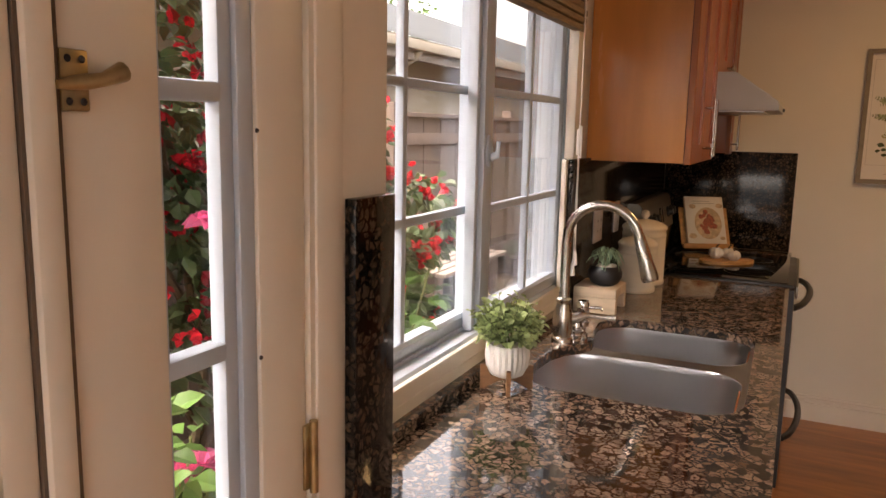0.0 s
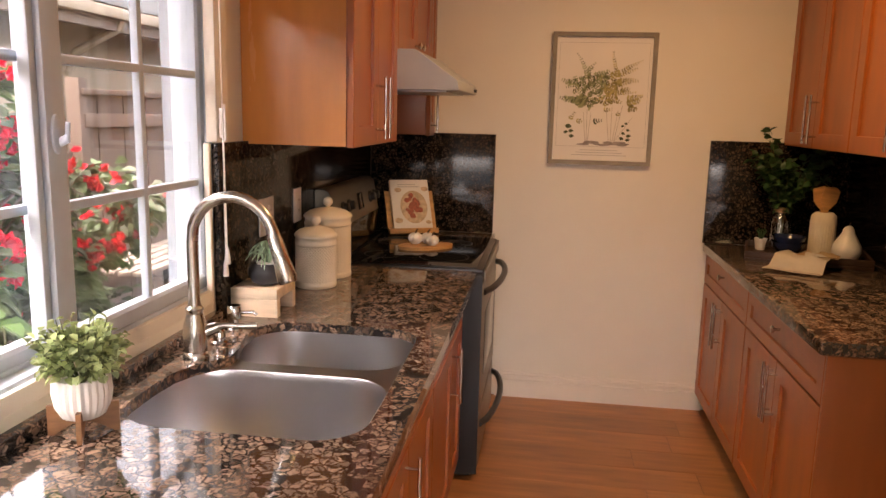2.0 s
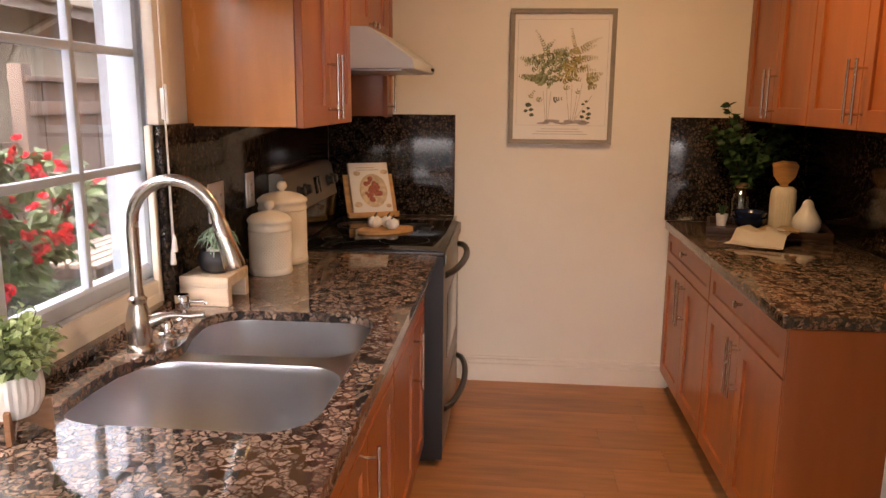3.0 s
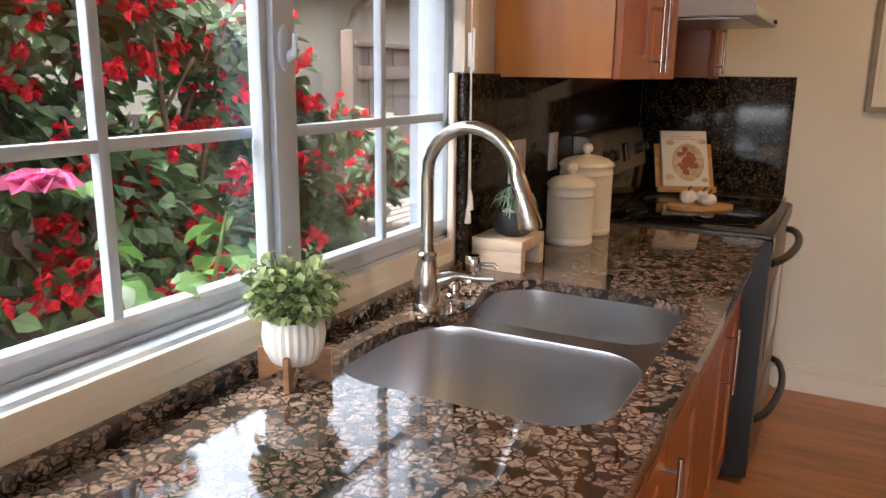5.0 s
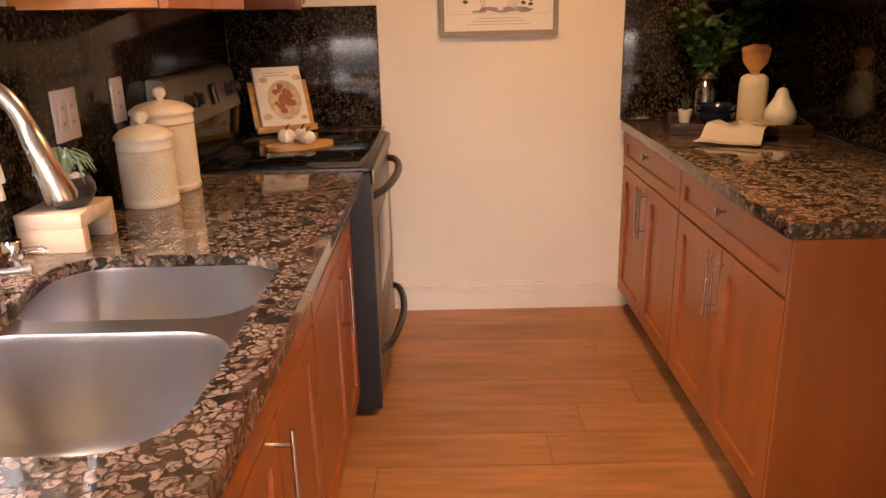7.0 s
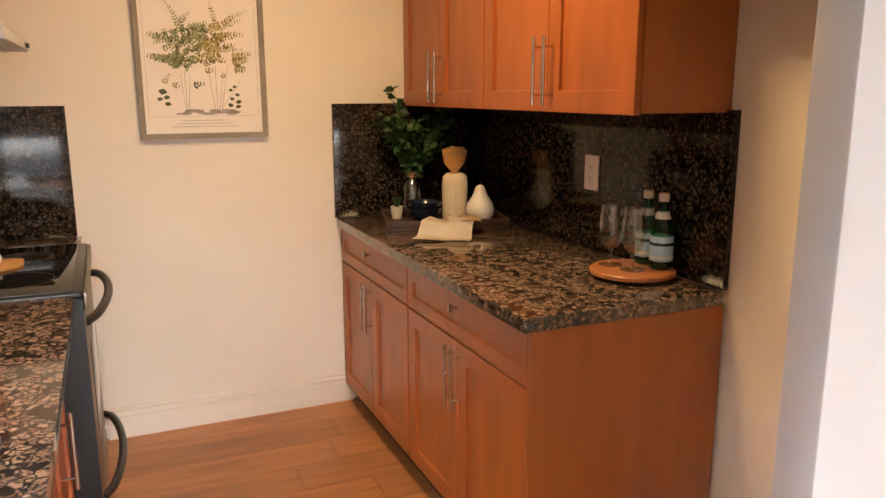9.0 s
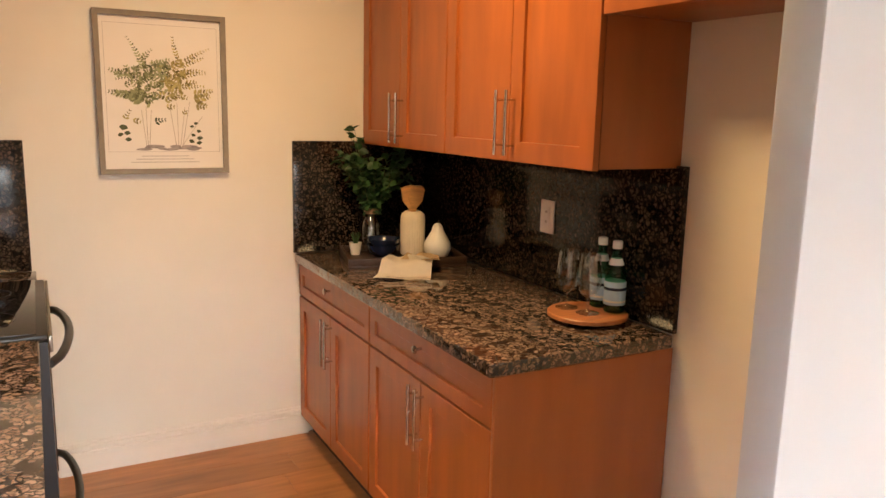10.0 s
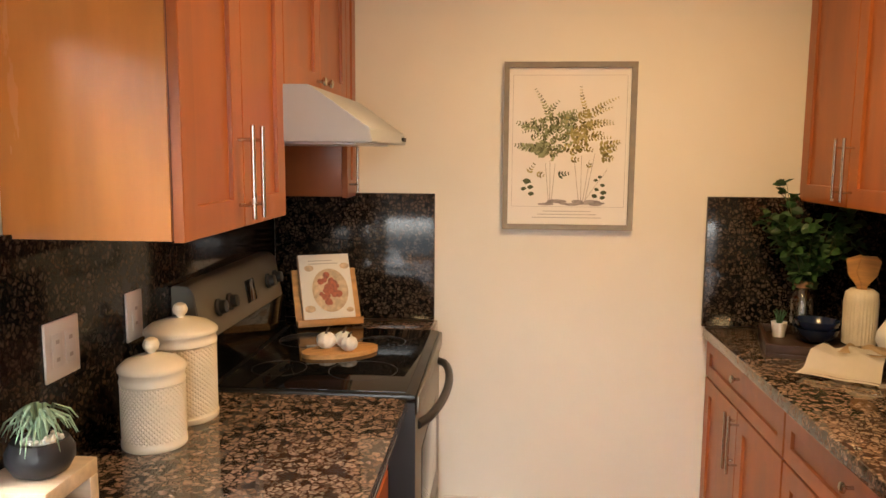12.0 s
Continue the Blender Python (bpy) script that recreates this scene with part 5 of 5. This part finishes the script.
for z in (0.25, 1.30):
    part("rail", box(-2.60, -2.56, 4.70, 11.7, z, z + 0.085, 0.003), FENCE, fence)
part("cap_rail", box(-2.68, -2.55, 4.68, 11.7, 1.502, 1.535, 0.003), FENCE, fence)
for y in (4.66, 7.0, 9.4):
    part("post", box(-2.66, -2.57, y, y + 0.09, -0.12, 1.60, 0.004), FENCE, fence)
low = thing("low_fence", pose(0, 0, 0), "low dark board fence behind the shrubs", "fence")
bd2 = finish("board", box(-0.010, 0.010, 0.002, 0.148, -0.12, 1.15, 0.002), FENCE, 0)
for k in range(44):
    ob = new("board", bd2)
    ob.parent = low
    ob.location = (-2.64 + 0.004 * (k % 2), -1.95 + 0.150 * k, 0)


def blossom(bm, p, size, rng, petals=3):
    d0 = rand_dir(rng, 0.2)
    for k in range(petals):
        d = (d0 + rand_dir(rng) * 0.9).normalized()
        leaf_mesh(bm, p, d, size, size * 0.9, 0.4, rng.uniform(-1.5, 1.5))


shrub = thing("bougainvillea", pose(-2.0, 2.5, -0.12), "large bougainvillea shrub covered in red bracts", "shrub")
rng = random.Random(17)
bm = bmesh.new()
limbs = []
for k in range(16):
    y0 = rng.uniform(-0.5, 0.5)
    y1 = rng.uniform(-1.7, 0.7)
    top = 2.27 - max(0, y1 + 0.75) * 0.62 + rng.uniform(-0.35, 0.0)
    p0, p1, p2 = Vector((rng.uniform(-0.15, 0.15), y0, 0)), Vector((rng.uniform(-0.2, 0.2), (y0 + y1) / 2, top * 0.55)), Vector((rng.uniform(-0.1, 0.35), y1, top))
    add_tube(bm, [p0, p1, p2], [0.025, 0.015, 0.006], 6)
    limbs.append((p0, p1, p2))
part("trunk", bm, BARK, shrub)
lv, fl = bmesh.new(), bmesh.new()
clumps = []
for k in range(250):
    y = rng.uniform(-2.0, 0.80)
    top = 2.42 - max(0, y + 0.75) * 0.62
    z = 0.35 + rng.uniform(0.0, 1.0) ** 0.75 * (top - 0.40)
    clumps.append((Vector((rng.uniform(-0.32, 0.42) * (0.65 + 0.35 * math.sin(3 * z + y)), y, z)), rng.uniform(0.11, 0.22)))
for k in range(26):
    y = rng.uniform(0.75, 1.5)
    clumps.append((Vector((rng.uniform(-0.2, 0.3), y, rng.uniform(0.45, 1.35 - 0.35 * (y - 0.75)))), rng.uniform(0.08, 0.15)))
for c, r in clumps:
    red = rng.random() < 0.30 + 0.26 * c.z
    for _ in range(44):
        d = rand_dir(rng, 0.1)
        leaf_mesh(lv, c + d * r * rng.uniform(0.45, 1.0), d + Vector((0.4, 0, -0.5)), rng.uniform(0.055, 0.095), rng.uniform(0.045, 0.068), 0.2, rng.uniform(-0.9, 0.9))
    if red:
        for _ in range(rng.randint(1, 3)):
            d = rand_dir(rng, 0.3)
            d.x = abs(d.x) * 0.8 + 0.3
            q = c + d.normalized() * r * 1.05
            for _ in range(rng.randint(3, 9)):
                blossom(fl, q + rand_dir(rng) * rng.uniform(0.0, 0.075), rng.uniform(0.030, 0.044), rng, 4)
tagged(part("leaves", lv, LEAF_BUSH, shrub, "dense green leaves", 0), kind="stuff")
tagged(part("bracts", fl, BRACT, shrub, "bright red papery bracts", 0), kind="stuff")


def rose(m, h, spread, n, flowers, seed, label):
    o = thing("rose_bush", m, label, "shrub", "rose bushes")
    rng = random.Random(seed)
    st, lv = bmesh.new(), bmesh.new()
    tips = []
    for k in range(n):
        a = k * 2.4
        tip = Vector((spread * math.cos(a) * rng.uniform(0.4, 1), spread * math.sin(a) * rng.uniform(0.4, 1), h * rng.uniform(0.72, 1.0)))
        mid = Vector((tip.x * 0.35, tip.y * 0.35, tip.z * 0.55))
        add_tube(st, [(0, 0, 0), mid, tip], [0.010, 0.006, 0.003], 6)
        tips.append(tip)
        for u in range(9):
            p = mid.lerp(tip, u / 8)
            d0 = rand_dir(rng, 0.1)
            for s in (-0.7, 0, 0.7):
                d = (Matrix.Rotation(s, 3, "Z") @ d0)
                leaf_mesh(lv, p + d * 0.03, d, rng.uniform(0.045, 0.075), rng.uniform(0.034, 0.052), 0.2, rng.uniform(-0.9, 0.9))
    part("stems", st, STEM, o)
    part("leaves", lv, LEAF_ROSE, o, "bright green rose leaves", 0)
    for x, y, z, r in flowers:
        fl = bmesh.new()
        for ring, cnt, tilt in ((0.3, 5, 1.6), (0.65, 7, 0.9), (1.0, 9, 0.3)):
            for k in range(cnt):
                a = 2 * math.pi * k / cnt + ring * 3
                d = Vector((math.cos(a), math.sin(a), tilt))
                leaf_mesh(fl, (x + 0.2 * r * math.cos(a), y + 0.2 * r * math.sin(a), z - 0.3 * r), d, r * (0.6 + 0.5 * ring), r * 0.9, 0.5, rng.uniform(-0.2, 0.2))
        part("blossom", fl, PINK, o, "pink many-petalled rose", 0)
    return o


rose(pose(-1.02, 1.62, -0.12), 1.22, 0.26, 12, [(-0.04, -0.137, 1.269, 0.058)], 31, "green rose bush with a pink blossom under the window")
rose(pose(-1.10, 1.02, -0.12), 1.10, 0.15, 7, [(0.04, 0.166, 1.361, 0.055), (0.04, 0.088, 0.863, 0.065)], 32, "green rose bush with pink blossoms beside the door")
rose(pose(-1.18, 2.15, -0.12), 0.95, 0.16, 6, [], 33, "green rose bush without blossoms")


def planter(m, r, h, mtl, label):
    o = thing("garden_planter", m, label, "planter", "garden planters")
    part("pot", lathe([(r * 0.75, 0), (r * 0.98, h * 0.85), (r * 1.05, h * 0.87), (r * 1.05, h), (r * 0.93, h), (r * 0.90, h * 0.9), (0.005, h * 0.88)], 28), mtl, o)
    part("soil", lathe([(r * 0.88, h * 0.885), (0.004, h * 0.905)], 20), SOIL, o)


planter(pose(-1.02, 1.62, -0.119), 0.15, 0.30, TERRACOTTA, "terracotta planter on the path")
planter(pose(-1.08, 1.06, -0.089), 0.13, 0.72, WICKER, "tall black and white woven planter by the door")
planter(pose(-1.75, 3.9, -0.119), 0.17, 0.55, CHARCOAL, "dark planter in the side yard")
planter(pose(-1.55, 4.6, -0.119), 0.15, 0.40, TERRACOTTA, "terracotta planter in the side yard")

bench = thing("garden_bench", pose(-2.15, 4.75, -0.12), "weathered slatted bench in the side yard", "bench")
for k in range(5):
    part("slat", box(-0.22 + 0.09 * k, -0.15 + 0.09 * k, -0.55, 0.55, 0.62, 0.645, 0.003), FASCIA, bench)
for x in (-0.20, 0.20):
    for y in (-0.48, 0.48):
        part("leg", box(x - 0.025, x + 0.025, y - 0.025, y + 0.025, 0.0, 0.62, 0.003), GRILL, bench)

tree = thing("garden_tree", pose(-11.5, 18.0, -0.12), "leafy tree beyond the neighbour's roof", "tree")
bm, lv = bmesh.new(), bmesh.new()
rng = random.Random(40)
add_tube(bm, [(0, 0, 0), (0.1, 0, 2.2), (0, 0.1, 4.5)], [0.22, 0.17, 0.08], 10)
for k in range(10):
    a = k * 2.4
    e = Vector((1.6 * math.cos(a), 1.6 * math.sin(a), 3.6 + 0.28 * k))
    add_tube(bm, [(0, 0, 2.0 + 0.2 * k), e], [0.07, 0.02], 6)
    for _ in range(5):
        c = e + rand_dir(rng) * 0.6
        for _ in range(60):
            d = rand_dir(rng)
            leaf_mesh(lv, c + d * rng.uniform(0.2, 0.6), d, 0.16, 0.10, 0.2, rng.uniform(-1, 1))
part("trunk", bm, BARK, tree)
tagged(part("crown", lv, LEAF_ROSE, tree, "loose green leafy crown", 0), kind="stuff")


# ---- floor, plank by plank ----
floor = solid("floor", box(-0.80, 3.5, -3.0, WALL_F, -0.06, -0.004), DARK_GAP, "warm brown wood-look plank floor", "floor", "structure")
PW, PL = 0.182, 1.22
plank_full = finish("plank", box(0.0008, PL - 0.0008, 0.0007, PW - 0.0007, -0.003, 0.0, 0.0008), PLANK, 0)
rng = random.Random(5)
rows_n = int((WALL_F + 1.2) / PW) + 1
for r in range(rows_n):
    y = WALL_F - 0.004 - (r + 1) * PW
    x = -0.62 - rng.uniform(0, PL)
    while x < 1.7:
        if x + PL > 1.66:
            wcut = 1.66 - x
        else:
            wcut = PL
        if wcut > 0.05 and x + wcut > -0.6:
            me = plank_full if wcut == PL and x > -0.64 else finish("plank", box(max(x, -0.64) - x + 0.0008, wcut - 0.0008, 0.0007, PW - 0.0007, -0.003, 0.0), PLANK, 0)
            ob = new("plank", me)
            ob.location = (x, y, 0)
            ob.parent = floor
        x += PL
solid("floor_rest", box(-0.55, 3.5, -3.0, WALL_F - 0.004 - rows_n * PW - 0.002, -0.003, 0.0), PLANK, "wood-look floor of the dining space", "floor", "structure")
solid("floor_side", box(1.662, 3.5, WALL_F - 0.004 - rows_n * PW, 1.52, -0.003, 0.0), PLANK, "wood-look floor beyond the partition", "floor", "structure")
